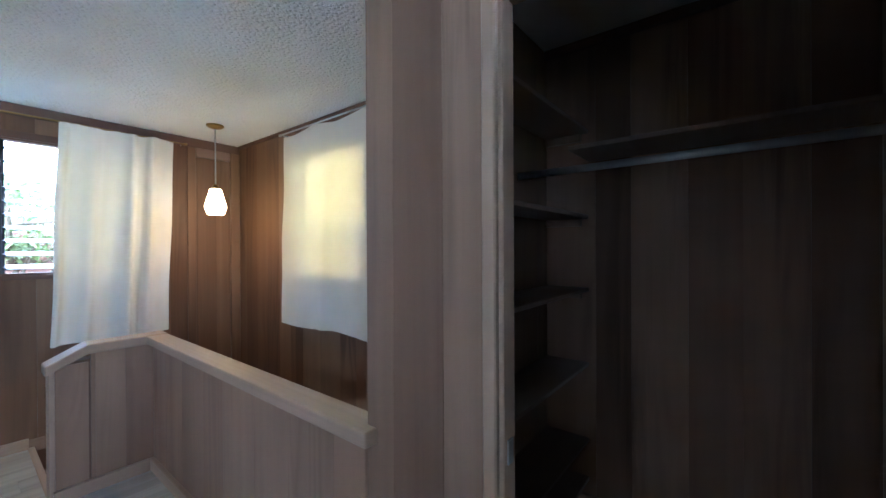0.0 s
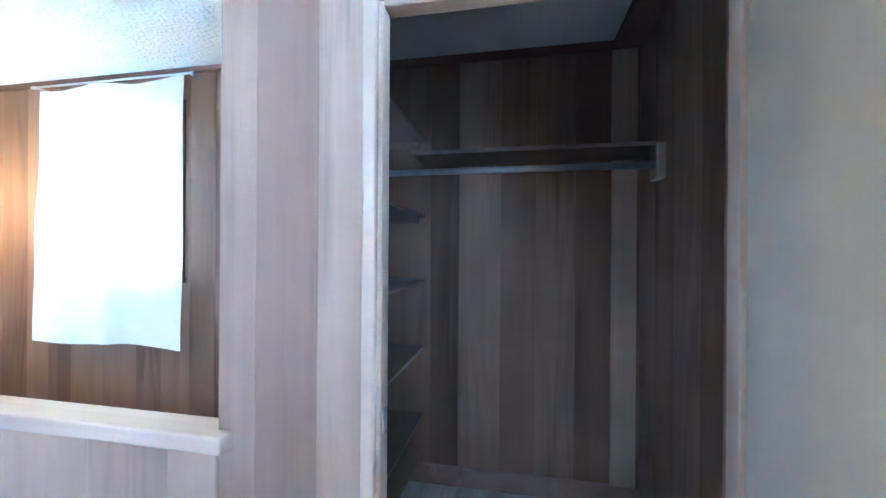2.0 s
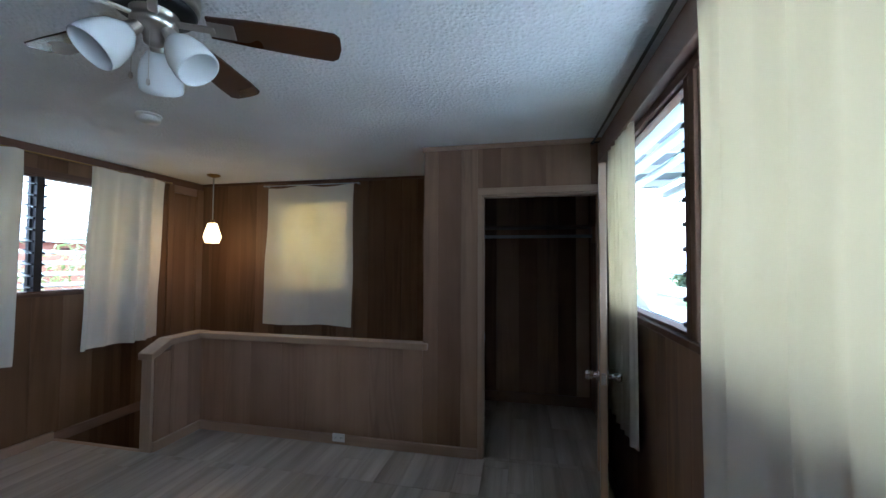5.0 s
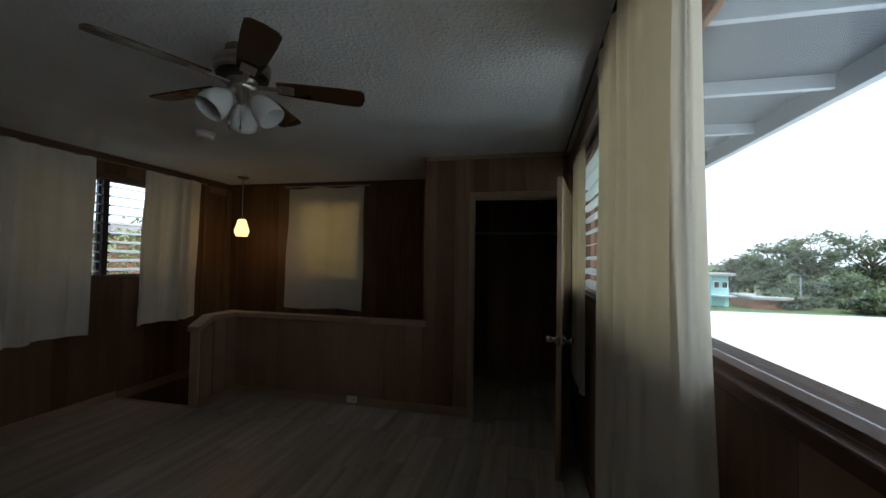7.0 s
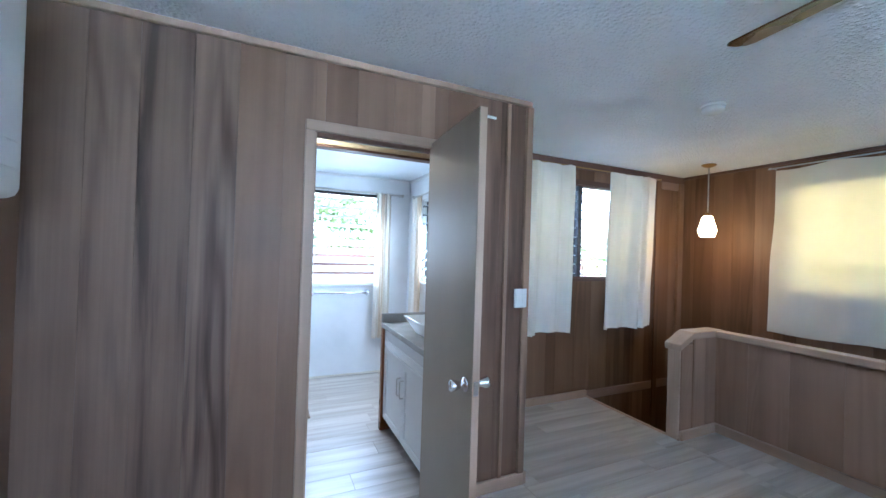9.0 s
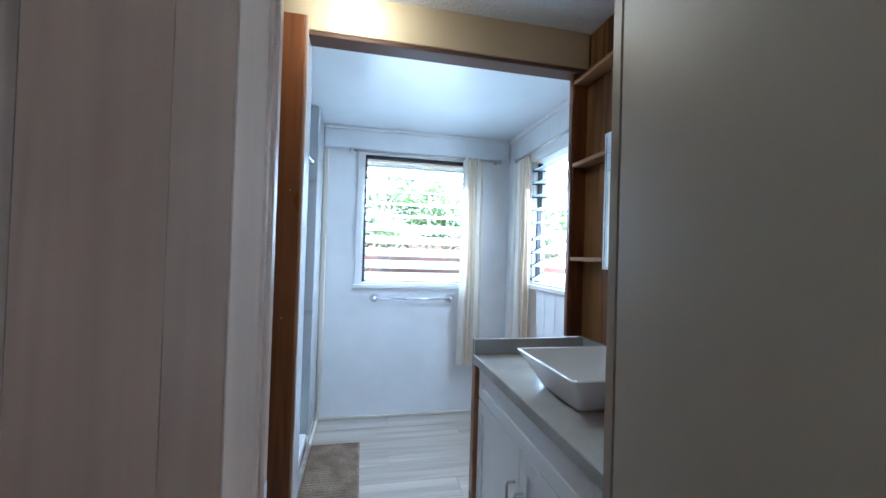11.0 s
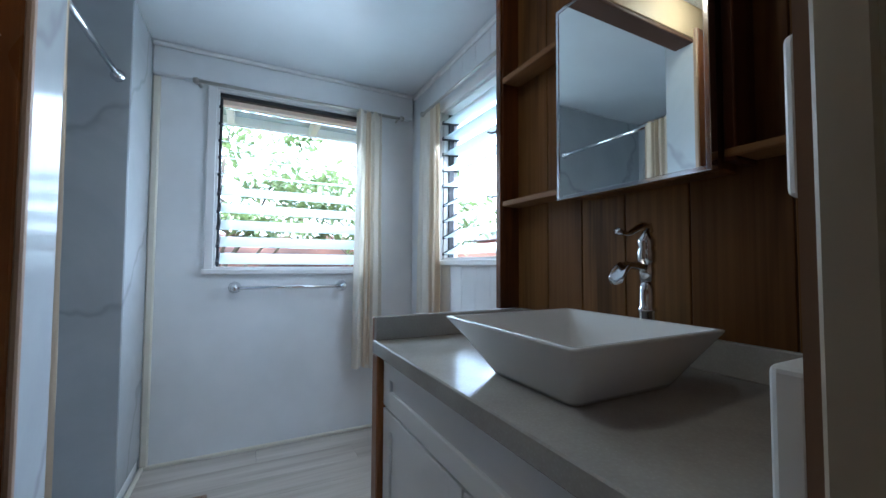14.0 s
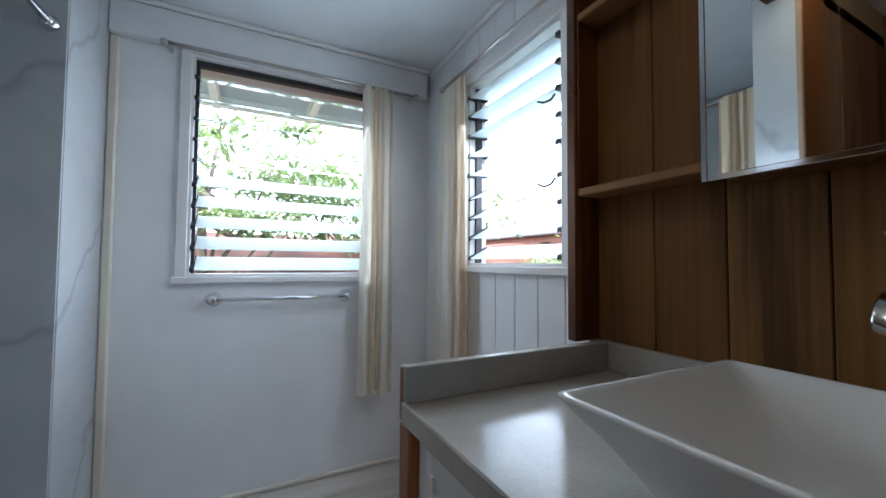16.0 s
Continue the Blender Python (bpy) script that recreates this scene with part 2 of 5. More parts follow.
def popcorn():
    m, n, l, b = material("popcorn_ceiling", (0.74, 0.76, 0.78), 0.9)
    v = coords(n, l, (1, 1, 1), False)
    blobs = n.new("ShaderNodeTexVoronoi")
    blobs.inputs["Scale"].default_value = 48.0
    l.new(v, blobs.inputs["Vector"])
    fine = noise_tex(n, l, v, 70.0, 4.0, 0.65)
    h = mix(n, l, 0.55, ramp(n, l, blobs.outputs["Distance"], [(0.0, (1, 1, 1)), (0.6, (0, 0, 0))]), fine)
    big = noise_tex(n, l, v, 1.1, 3.0)
    l.new(mix(n, l, 1.0, (0.83, 0.845, 0.86), ramp(n, l, big, [(0.3, (0.93, 0.92, 0.91)), (0.7, (1.04, 1.04, 1.04))]), "MULTIPLY"), b.inputs["Base Color"])
    bump(n, l, b, h, 0.9, 0.013)
    return m


POPCORN = popcorn()


def marble():
    m, n, l, b = material("white_marble_panel", (0.76, 0.78, 0.8), 0.14)
    v = coords(n, l, (1, 1, 1), False)
    warp = noise_tex(n, l, v, 1.3, 6.0, 0.6, 1.0)
    wv = n.new("ShaderNodeTexWave")
    wv.inputs["Scale"].default_value = 0.55
    wv.inputs["Distortion"].default_value = 9.0
    wv.inputs["Detail"].default_value = 5.0
    wv.inputs["Detail Scale"].default_value = 1.4
    mp = n.new("ShaderNodeMapping")
    mp.inputs["Rotation"].default_value = (0.7, 0.4, 0.3)
    l.new(v, mp.inputs["Vector"])
    l.new(mp.outputs[0], wv.inputs["Vector"])
    vein = ramp(n, l, wv.outputs["Fac"], [(0.0, (0.385, 0.4, 0.415)), (0.006, (0.45, 0.468, 0.486)), (0.02, (0.486, 0.508, 0.526))])
    soft = ramp(n, l, warp, [(0.35, (0.84, 0.85, 0.86)), (0.65, (1.02, 1.02, 1.02))])
    l.new(mix(n, l, 1.0, vein, soft, "MULTIPLY"), b.inputs["Base Color"])
    return m


MARBLE = marble()


def quartz():
    m, n, l, b = material("grey_speckled_quartz", (0.4, 0.385, 0.35), 0.13, 0.0, 0.1)
    v = coords(n, l, (1, 1, 1), False)
    big = noise_tex(n, l, v, 6.0, 5.0)
    vor = n.new("ShaderNodeTexVoronoi")
    vor.inputs["Scale"].default_value = 190.0
    l.new(v, vor.inputs["Vector"])
    speck = ramp(n, l, vor.outputs["Distance"], [(0.0, (1.35, 1.33, 1.3)), (0.14, (1, 1, 1)), (0.75, (0.93, 0.93, 0.93))])
    base = ramp(n, l, big, [(0.3, (0.36, 0.34, 0.305)), (0.7, (0.47, 0.45, 0.41))])
    l.new(mix(n, l, 1.0, base, speck, "MULTIPLY"), b.inputs["Base Color"])
    return m


QUARTZ = quartz()


def cloth(name, colour, back, through_share=0.5, gaps=0.0, gap_tint=(1.0, 0.8, 0.45)):
    m, n, l, b = material(name, colour, 0.9, 0.0, 0.1)
    v = coords(n, l, (1, 1, 1), False)
    weave = noise_tex(n, l, v, 420.0, 2.0)
    big = noise_tex(n, l, v, 2.5, 3.0)
    l.new(mix(n, l, 1.0, colour, ramp(n, l, big, [(0.3, (0.92, 0.91, 0.9)), (0.7, (1.03, 1.03, 1.03))]), "MULTIPLY"), b.inputs["Base Color"])
    bump(n, l, b, weave, 0.2, 0.001)
    t = n.new("ShaderNodeBsdfTranslucent")
    t.inputs[0].default_value = (*back, 1)
    s = n.new("ShaderNodeMixShader")
    s.inputs[0].default_value = through_share
    l.new(b.outputs[0], s.inputs[1])
    l.new(t.outputs[0], s.inputs[2])
    if gaps:
        w = n.new("ShaderNodeBsdfTransparent")
        w.inputs[0].default_value = (*gap_tint, 1)
        k = n.new("ShaderNodeMixShader")
        k.inputs[0].default_value = gaps
        l.new(s.outputs[0], k.inputs[1])
        l.new(w.outputs[0], k.inputs[2])
        s = k
    l.new(s.outputs[0], n["Material Output"].inputs[0])
    return m


CURTAIN = cloth("cream_cotton", (0.8, 0.76, 0.68), (0.74, 0.52, 0.2), 0.07, 0.002)
EASTCLOTH = cloth("thin_cream_cotton", (0.76, 0.735, 0.68), (0.68, 0.54, 0.3), 0.21, 0.003)
FARCLOTH = cloth("cream_cotton_sheet", (0.74, 0.71, 0.64), (0.6, 0.36, 0.08), 0.14, 0.03, (1.0, 0.58, 0.15))
SHEER = cloth("white_cotton", (0.82, 0.81, 0.78), (0.88, 0.79, 0.63), 0.45)
TANCLOTH = cloth("tan_cotton", (0.76, 0.66, 0.53), (0.74, 0.6, 0.43), 0.4)
BATHCURTAIN = cloth("beige_shower_cloth", (0.6, 0.5, 0.38), (0.5, 0.4, 0.28), 0.25)


def glass(name, tint=(0.9, 0.95, 0.95), milky=0.0):
    """A thin pane: clear, with Fresnel gloss and, if milky, some scatter."""
    m, n, l, b = material(name, tint, 0.05)
    tr = n.new("ShaderNodeBsdfTransparent")
    tr.inputs[0].default_value = (*tint, 1)
    gl = n.new("ShaderNodeBsdfGlossy")
    gl.inputs["Roughness"].default_value = 0.03
    lw = n.new("ShaderNodeLayerWeight")
    lw.inputs[0].default_value = 0.5
    pw = n.new("ShaderNodeMath")
    pw.operation, pw.inputs[1].default_value = "POWER", 4.0
    fr = n.new("ShaderNodeMath")
    fr.operation, fr.inputs[1].default_value, fr.inputs[2].default_value = "MULTIPLY_ADD", 0.55, 0.035
    l.new(lw.outputs["Facing"], pw.inputs[0])
    l.new(pw.outputs[0], fr.inputs[0])
    mx = n.new("ShaderNodeMixShader")
    body = tr.outputs[0]
    if milky:
        tl = n.new("ShaderNodeBsdfTranslucent")
        tl.inputs[0].default_value = (0.88, 0.94, 0.95, 1)
        df = n.new("ShaderNodeBsdfDiffuse")
        df.inputs[0].default_value = (0.8, 0.87, 0.88, 1)
        m1, m2 = n.new("ShaderNodeMixShader"), n.new("ShaderNodeMixShader")
        m1.inputs[0].default_value, m2.inputs[0].default_value = 0.25, milky
        l.new(tl.outputs[0], m1.inputs[1])
        l.new(df.outputs[0], m1.inputs[2])
        l.new(tr.outputs[0], m2.inputs[1])
        l.new(m1.outputs[0], m2.inputs[2])
        body = m2.outputs[0]
    l.new(fr.outputs[0], mx.inputs[0])
    l.new(body, mx.inputs[1])
    l.new(gl.outputs[0], mx.inputs[2])
    l.new(mx.outputs[0], n["Material Output"].inputs[0])
    return m


PANE = glass("clear_window_glass", (0.93, 0.96, 0.96))
LOUVRE = glass("louvre_glass", (0.88, 0.95, 0.95), 0.78)


def glowing(name, colour, strength):
    m, n, l, b = material(name, colour, 0.4)
    b.inputs["Emission Color"].default_value = (*colour, 1)
    b.inputs["Emission Strength"].default_value = strength
    return m


PENDANT_GLASS = glowing("lit_opal_glass", (1.0, 0.74, 0.32), 1.1)
CEILING_LAMP = glowing("lit_bath_lamp", (1.0, 0.9, 0.7), 2.5)
OPAL = painted("frosted_opal_glass", (0.75, 0.77, 0.78), 0.25, 0.02, 0.0)


def leafy(name, a, c):
    m, n, l, b = material(name, a, 0.45)
    g = n.new("ShaderNodeNewGeometry")
    l.new(ramp(n, l, g.outputs["Random Per Island"], [(0.0, a), (1.0, c)]), b.inputs["Base Color"])
    t = n.new("ShaderNodeBsdfTranslucent")
    t.inputs[0].default_value = (0.2, 0.26, 0.09, 1)
    s = n.new("ShaderNodeMixShader")
    s.inputs[0].default_value = 0.35
    l.new(b.outputs[0], s.inputs[1])
    l.new(t.outputs[0], s.inputs[2])
    l.new(s.outputs[0], n["Material Output"].inputs[0])
    return m


# green muted in the colour itself for slat reflections and slight haze
LEAF = leafy("veiled_fresh_leaves", (0.09, 0.125, 0.055), (0.27, 0.31, 0.15))
# dark green with a bluish lift painting distance haze and the pane's veil
HAZYLEAF = leafy("dark_hazed_canopy_leaves", (0.042, 0.066, 0.058), (0.085, 0.115, 0.1))
BARK = painted("grey_bark", (0.16, 0.12, 0.09), 0.9, 0.2, 0.6, 14.0)
SOIL = painted("red_earth", (0.085, 0.032, 0.017), 0.95, 0.2, 0.8, 5.0)
GRASS = painted("grass_ground", (0.07, 0.11, 0.035), 0.95, 0.25, 0.6, 8.0)
ROOFWHITE = painted("white_coated_roof", (0.8, 0.82, 0.84), 0.6, 0.04, 0.1, 12.0)
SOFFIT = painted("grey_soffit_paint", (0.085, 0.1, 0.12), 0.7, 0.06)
RAFTER = painted("pale_rafter_paint", (0.34, 0.38, 0.42), 0.6, 0.05)
PALESOFFIT = painted("pale_blue_soffit_paint", (0.42, 0.46, 0.52), 0.7, 0.06)
PINKTRIM = painted("faded_pink_board_paint", (0.8, 0.69, 0.64), 0.6, 0.08)
TEAL = painted("turquoise_siding", (0.3, 0.58, 0.6), 0.7, 0.05)
FARROOF = painted("grey_shingle_roof", (0.3, 0.3, 0.31), 0.8, 0.1)
BRICKRED = painted("red_wall_paint", (0.35, 0.16, 0.11), 0.8, 0.1)


def mat_rug():
    m, n, l, b = material("brown_bath_mat_pile", (0.3, 0.22, 0.16), 0.95)
    v = coords(n, l, (1, 1, 1), False)
    h = noise_tex(n, l, v, 160.0, 3.0)
    big = noise_tex(n, l, v, 9.0, 4.0)
    l.new(mix(n, l, 1.0, ramp(n, l, big, [(0.35, (0.22, 0.15, 0.1)), (0.65, (0.37, 0.28, 0.2))]),
              ramp(n, l, h, [(0.3, (0.6, 0.6, 0.6)), (0.7, (1.15, 1.15, 1.15))]), "MULTIPLY"), b.inputs["Base Color"])
    bump(n, l, b, h, 0.9, 0.006)
    return m


RUG = mat_rug()


# ---- building helpers ----
def origin(ob):
    p = Vector((0, 0, 0))
    while ob is not None:
        p += ob.location
        ob = ob.parent
    return p


def finish(name, bm, mat, parent=None, smooth=False, local=False):
    if parent is not None and not local:
        bmesh.ops.translate(bm, verts=bm.verts, vec=-origin(parent))
    me = bpy.data.meshes.new(name)
    bm.to_mesh(me)
    bm.free()
    me.materials.append(mat)
    if smooth:
        me.polygons.foreach_set("use_smooth", [True] * len(me.polygons))
    ob = new(name, me)
    ob.parent = parent
    return ob


def part(name, bm, mat, parent, label="", smooth=False, local=False):
    return tagged(finish(name, bm, mat, parent, smooth, local), label)


def thing(name, at, label, category, group="", kind=""):
    ob = new(name)
    ob.location = at
    ob.empty_display_size = 0.1
    return tagged(ob, label, category, group, kind)


def cuboid(bm, x0, x1, y0, y1, z0, z1, bevel=0.0, seg=1):
    vs = [bm.verts.new((x, y, z)) for z in (z0, z1) for y in (y0, y1) for x in (x0, x1)]
    fs = [bm.faces.new([vs[i] for i in q]) for q in ((0, 2, 3, 1), (4, 5, 7, 6), (0, 1, 5, 4), (2, 6, 7, 3), (0, 4, 6, 2), (1, 3, 7, 5))]
    if bevel > 0:
        es = list({e for f in fs for e in f.edges})
        bmesh.ops.bevel(bm, geom=es, offset=bevel, segments=seg, affect="EDGES", profile=0.5)
    return bm


def box(x0, x1, y0, y1, z0, z1, bevel=0.003, seg=1):
    return cuboid(bmesh.new(), x0, x1, y0, y1, z0, z1, bevel, seg)


def lathe(bm, profile, at=(0, 0, 0), n=24, axis="z"):
    """A turned body from (radius, height) pairs."""
    rings = []
    for r, h in profile:
        ring = []
        for i in range(n):
            a = 2 * math.pi * i / n
            p = (r * math.cos(a), r * math.sin(a), h)
            if axis == "x":
                p = (p[2], p[0], p[1])
            if axis == "y":
                p = (p[0], p[2], p[1])
            ring.append(bm.verts.new((p[0] + at[0], p[1] + at[1], p[2] + at[2])))
        rings.append(ring)
    for a, b in zip(rings, rings[1:]):
        for i in range(n):
            bm.faces.new((a[i], a[(i + 1) % n], b[(i + 1) % n], b[i]))
    for ring in (rings[0], rings[-1]):
        if (ring[0].co - ring[n // 2].co).length > 1e-4:
            bm.faces.new(ring)
    bmesh.ops.recalc_face_normals(bm, faces=bm.faces)
    return bm


def tube(bm, points, radius, n=10):
    """A round bar through points; radius may be a number or one for each point."""
    pts = [Vector(p) for p in points]
    rad = [radius] * len(pts) if isinstance(radius, (int, float)) else radius
    rings, side = [], None
    for i, p in enumerate(pts):
        d = (pts[min(i + 1, len(pts) - 1)] - pts[max(i - 1, 0)]).normalized()
        if side is None:
            side = d.cross(Vector((0, 0, 1)) if abs(d.z) < 0.9 else Vector((1, 0, 0))).normalized()
        side = (side - d * side.dot(d)).normalized()
        up = d.cross(side)
        rings.append([bm.verts.new(p + rad[i] * (side * math.cos(2 * math.pi * k / n) + up * math.sin(2 * math.pi * k / n))) for k in range(n)])
    for a, b in zip(rings, rings[1:]):
        for i in range(n):
            bm.faces.new((a[i], a[(i + 1) % n], b[(i + 1) % n], b[i]))
    bm.faces.new(rings[0])
    bm.faces.new(rings[-1])
    bmesh.ops.recalc_face_normals(bm, faces=bm.faces)
    return bm


def cut_wall(bm, axis, c0, c1, u0, u1, z0, z1, holes):
    """A wall between c0 and c1 across, u0 to u1 along and z0 to z1 up, with holes (u0, u1, z0, z1)."""
    us = sorted({u0, u1, *[h[0] for h in holes], *[h[1] for h in holes]})
    zs = sorted({z0, z1, *[h[2] for h in holes], *[h[3] for h in holes]})
    def solid(i, j):
        if not (0 <= i < len(us) - 1 and 0 <= j < len(zs) - 1):
            return False
        u, z = (us[i] + us[i + 1]) / 2, (zs[j] + zs[j + 1]) / 2
        return not any(h[0] < u < h[1] and h[2] < z < h[3] for h in holes)
    cache = {}
    def v(c, u, z):
        k = (c, u, z)
        if k not in cache:
            cache[k] = bm.verts.new((c, u, z) if axis == "x" else (u, c, z))
        return cache[k]
    for i in range(len(us) - 1):
        for j in range(len(zs) - 1):
            if not solid(i, j):
                continue
            a, b, p, q = us[i], us[i + 1], zs[j], zs[j + 1]
            for c in (c0, c1):
                bm.faces.new((v(c, a, p), v(c, b, p), v(c, b, q), v(c, a, q)))
            for side, (k, m) in (("l", (i - 1, j)), ("r", (i + 1, j)), ("d", (i, j - 1)), ("t", (i, j + 1))):
                if solid(k, m):
                    continue
                if side in "lr":
                    u = a if side == "l" else b
                    bm.faces.new((v(c0, u, p), v(c1, u, p), v(c1, u, q), v(c0, u, q)))
                else:
                    z = p if side == "d" else q
                    bm.faces.new((v(c0, a, z), v(c1, a, z), v(c1, b, z), v(c0, b, z)))
    bmesh.ops.recalc_face_normals(bm, faces=bm.faces)
    return bm


def wall(name, axis, c0, c1, u0, u1, z0, z1, holes=(), mat=PANEL, label=""):
    ob = finish(name, cut_wall(bmesh.new(), axis, c0, c1, u0, u1, z0, z1, list(holes)), mat)
    return tagged(ob, label or "wood panelled wall of vertical cedar planks", "wall", "", "structure")


PLANKS = []


def plank_later(parent, axis, face, out, edges, z0, z1, holes, mat, thick=0.012, name="plank"):
    PLANKS.append((parent, axis, face, out, edges, z0, z1, list(holes), mat, thick, name))


def lay_planks(parent, axis, face, out, edges, z0, z1, holes, mat, thick, name):
    """Upright planks on a wall: face is the visible plane, out the way it looks (+1 or -1)."""
    back = face - out * thick
    lo, hi = min(back, face), max(back, face)
    for a, b in zip(edges, edges[1:]):
        cuts = sorted({a, b, *[min(max(h[0], a), b) for h in holes], *[min(max(h[1], a), b) for h in holes]})
        for p, q in zip(cuts, cuts[1:]):
            if q - p < 0.012:
                continue
            m = (p + q) / 2
            spans = [(z0, z1)]
            for h in holes:
                if h[0] < m < h[1]:
                    spans = [s for t in spans for s in ((t[0], min(t[1], h[2])), (max(t[0], h[3]), t[1])) if s[1] - s[0] > 0.02]
            for s0, s1 in spans:
                gap = 0.0012 if mat in (BATHWOOD, FIGURED, WHITE) else 0.0004
                g0, g1 = (gap if p == a else 0.0), (gap if q == b else 0.0)
                if axis == "x":
                    bm = box(lo, hi, p + g0, q - g1, s0, s1, gap * 1.5)
                else:
                    bm = box(p + g0, q - g1, lo, hi, s0, s1, gap * 1.5)
                part(name, bm, mat, parent)


def plank_edges(a, b, seed, lo=0.13, hi=0.3):
    r = random.Random(seed)
    e = [a]
    while b - e[-1] > hi:
        e.append(e[-1] + r.uniform(lo, hi))
    if b - e[-1] > 0.03:
        e.append(b)
    else:
        e[-1] = b
    return e

# ---- large structure ----
CEIL = 2.435
CLOSET_CEIL = 2.51
SILL, HEAD = 1.235, 2.195
CLOSET_HOLE = (-0.38, 0.47, -0.02, 2.03)
BATH_HOLE = (-2.025, -1.38, -0.02, 2.04)
LOUVRE_HOLE = (-0.13, 1.12, SILL, HEAD)
PICTURE_HOLE = (-2.6, -0.215, SILL, HEAD)
ALCOVE_HOLE = (-0.05, 1.48, SILL, HEAD)
FAR_HOLE = (-2.9, -2.0, 1.2, 2.2)
BATHFAR_HOLE = (-1.885, -1.0, 1.065, 2.125)
BATHSIDE_HOLE = (-4.91, -4.26, 1.125, 2.03)

wall_closet = wall("wall_closet", "y", 1.322, 1.352, -0.853, 0.6, -0.1, 2.5, [CLOSET_HOLE], PANEL, "vertical cedar plank wall around the closet doorway")
wall_closet_side = wall("wall_closet_side", "x", -0.853, -0.81, 1.352, 2.6, -2.6, 2.55)
wall_closet_back = wall("wall_closet_back", "y", 2.592, 2.68, -0.868, 0.74, -0.1, 2.6)
wall_closet_end = wall("wall_closet_end", "x", 0.632, 0.74, 1.352, 2.592, -0.1, 2.6)
wall_east = wall("wall_east", "x", 0.542, 0.66, -3.2, 1.322, -0.1, 2.5, [LOUVRE_HOLE, PICTURE_HOLE], PANEL, "plank wall under a long band of windows")
wall_south = wall("wall_south", "y", -3.2, -3.112, -5.5, 0.542, -0.1, 2.5)
wall_bath_door = wall("wall_bath_door", "x", -2.952, -2.942, -3.112, -0.717, -0.1, 2.5, [BATH_HOLE], PANEL, "wide cedar plank wall around the bathroom doorway")
wall_return = wall("wall_return", "y", -0.788, -0.717, -4.03, -2.96, -0.1, 2.5)
wall_alcove = wall("wall_alcove", "x", -4.03, -3.942, -0.717, 2.39, -2.6, 2.5, [ALCOVE_HOLE], PANEL, "plank wall of the stair alcove under a louvre window")
wall_north = wall("wall_north", "y", 2.302, 2.39, -3.942, -0.853, -2.6, 2.5, [FAR_HOLE], PANEL, "dark plank wall behind the stairwell")
wall_bath_west = wall("wall_bath_west", "x", -5.5, -5.41, -3.112, -0.55, -0.1, 2.5, [BATHFAR_HOLE], WHITE, "smooth white painted bathroom wall under a louvre window")
wall_bath_north = wall("wall_bath_north", "y", -0.638, -0.55, -5.41, -4.03, -0.1, 2.5, [BATHSIDE_HOLE], WHITE, "white grooved board wall beside the vanity")
wall_toilet = wall("wall_toilet", "x", -4.06, -3.972, -3.112, -2.14, 0, 2.31, [(-2.72, -2.55, 1.045, 1.28)], BATHWOOD, "oiled plank partition with a recessed niche")

ceiling = tagged(finish("ceiling", cuboid(cuboid(bmesh.new(), -4.06, 0.74, -3.2, 1.335, CEIL, 2.56), -4.06, -0.83, 1.335, 2.68, CEIL, 2.56), POPCORN), "white popcorn textured ceiling", "ceiling", "", "structure")
ceiling_bath = tagged(finish("ceiling_bath", box(-5.5, -4.06, -3.2, -0.5, 2.31, 2.4, 0), WHITE_CEILING), "glossy white painted bathroom ceiling", "ceiling", "", "structure")
tagged(finish("ceiling_closet", box(-0.829, 0.74, 1.336, 2.68, CLOSET_CEIL, 2.6, 0), WHITE), "smooth white closet ceiling", "ceiling", "", "structure")
floor = bmesh.new()
for r in ((-5.41, 0.6, -3.12, -0.6), (-3.95, 0.6, -0.6, 0.835), (-3.0, 0.6, 0.835, 1.33), (-0.82, 0.7, 1.33, 2.6)):
    cuboid(floor, *r, -0.14, -0.013)
floor = tagged(finish("floor", floor, DARKMETAL), "grey oak laminate plank floor", "floor", "", "structure")

# stairwell: steps down towards the far wall, then along it
stairs = thing("stairs", (-3.5, 0.9, -0.2), "dark wooden stairs going down behind the half wall", "stairs", "", "structure")
for i in range(4):
    y = 0.85 + 0.26 * i
    part("tread", box(-3.94, -3.05, y, y + 0.285, -0.185 * (i + 1) - 0.03, -0.185 * (i + 1), 0.006), SHELFWOOD, stairs)
    part("riser", box(-3.94, -3.05, y - 0.01, y + 0.008, -0.185 * (i + 1), -0.185 * i - 0.03, 0), SHELFWOOD, stairs)
part("landing", box(-3.94, -0.87, 1.42, 2.3, -1.0, -0.93, 0.004), SHELFWOOD, stairs)
part("skirt_board", box(-3.944, -3.925, 0.83, 2.3, -0.03, 0.06, 0.003), PANEL_Y, stairs, "brown skirt board along the stairs")
part("stringer", box(-3.075, -3.045, 0.9, 2.3, -0.95, -0.02, 0.003), SHELFWOOD, stairs)

# half wall round the stairwell
wall_half = tagged(finish("wall_half", cuboid(cuboid(bmesh.new(), -3.03, -0.854, 1.312, 1.362, -0.9, 0.82), -3.03, -2.942, 0.845, 1.312, -0.9, 0.775), PANEL),
                   "waist-high plank half wall round the stairwell", "half wall", "", "structure")
part("cap", box(-2.95, -0.815, 1.264, 1.38, 0.808, 0.858, 0.006, 2), TRIM_X, wall_half, "pale rounded cap board")
bm = bmesh.new()
prof = [(1.38, 0.808), (1.38, 0.862), (0.985, 0.862), (0.81, 0.772), (0.81, 0.718), (0.985, 0.808)]
a = [bm.verts.new((-3.055, y, z)) for y, z in prof]
b = [bm.verts.new((-2.915, y, z)) for y, z in prof]
bm.faces.new(a)
bm.faces.new(b)
for i in range(6):
    bm.faces.new((a[i], a[(i + 1) % 6], b[(i + 1) % 6], b[i]))
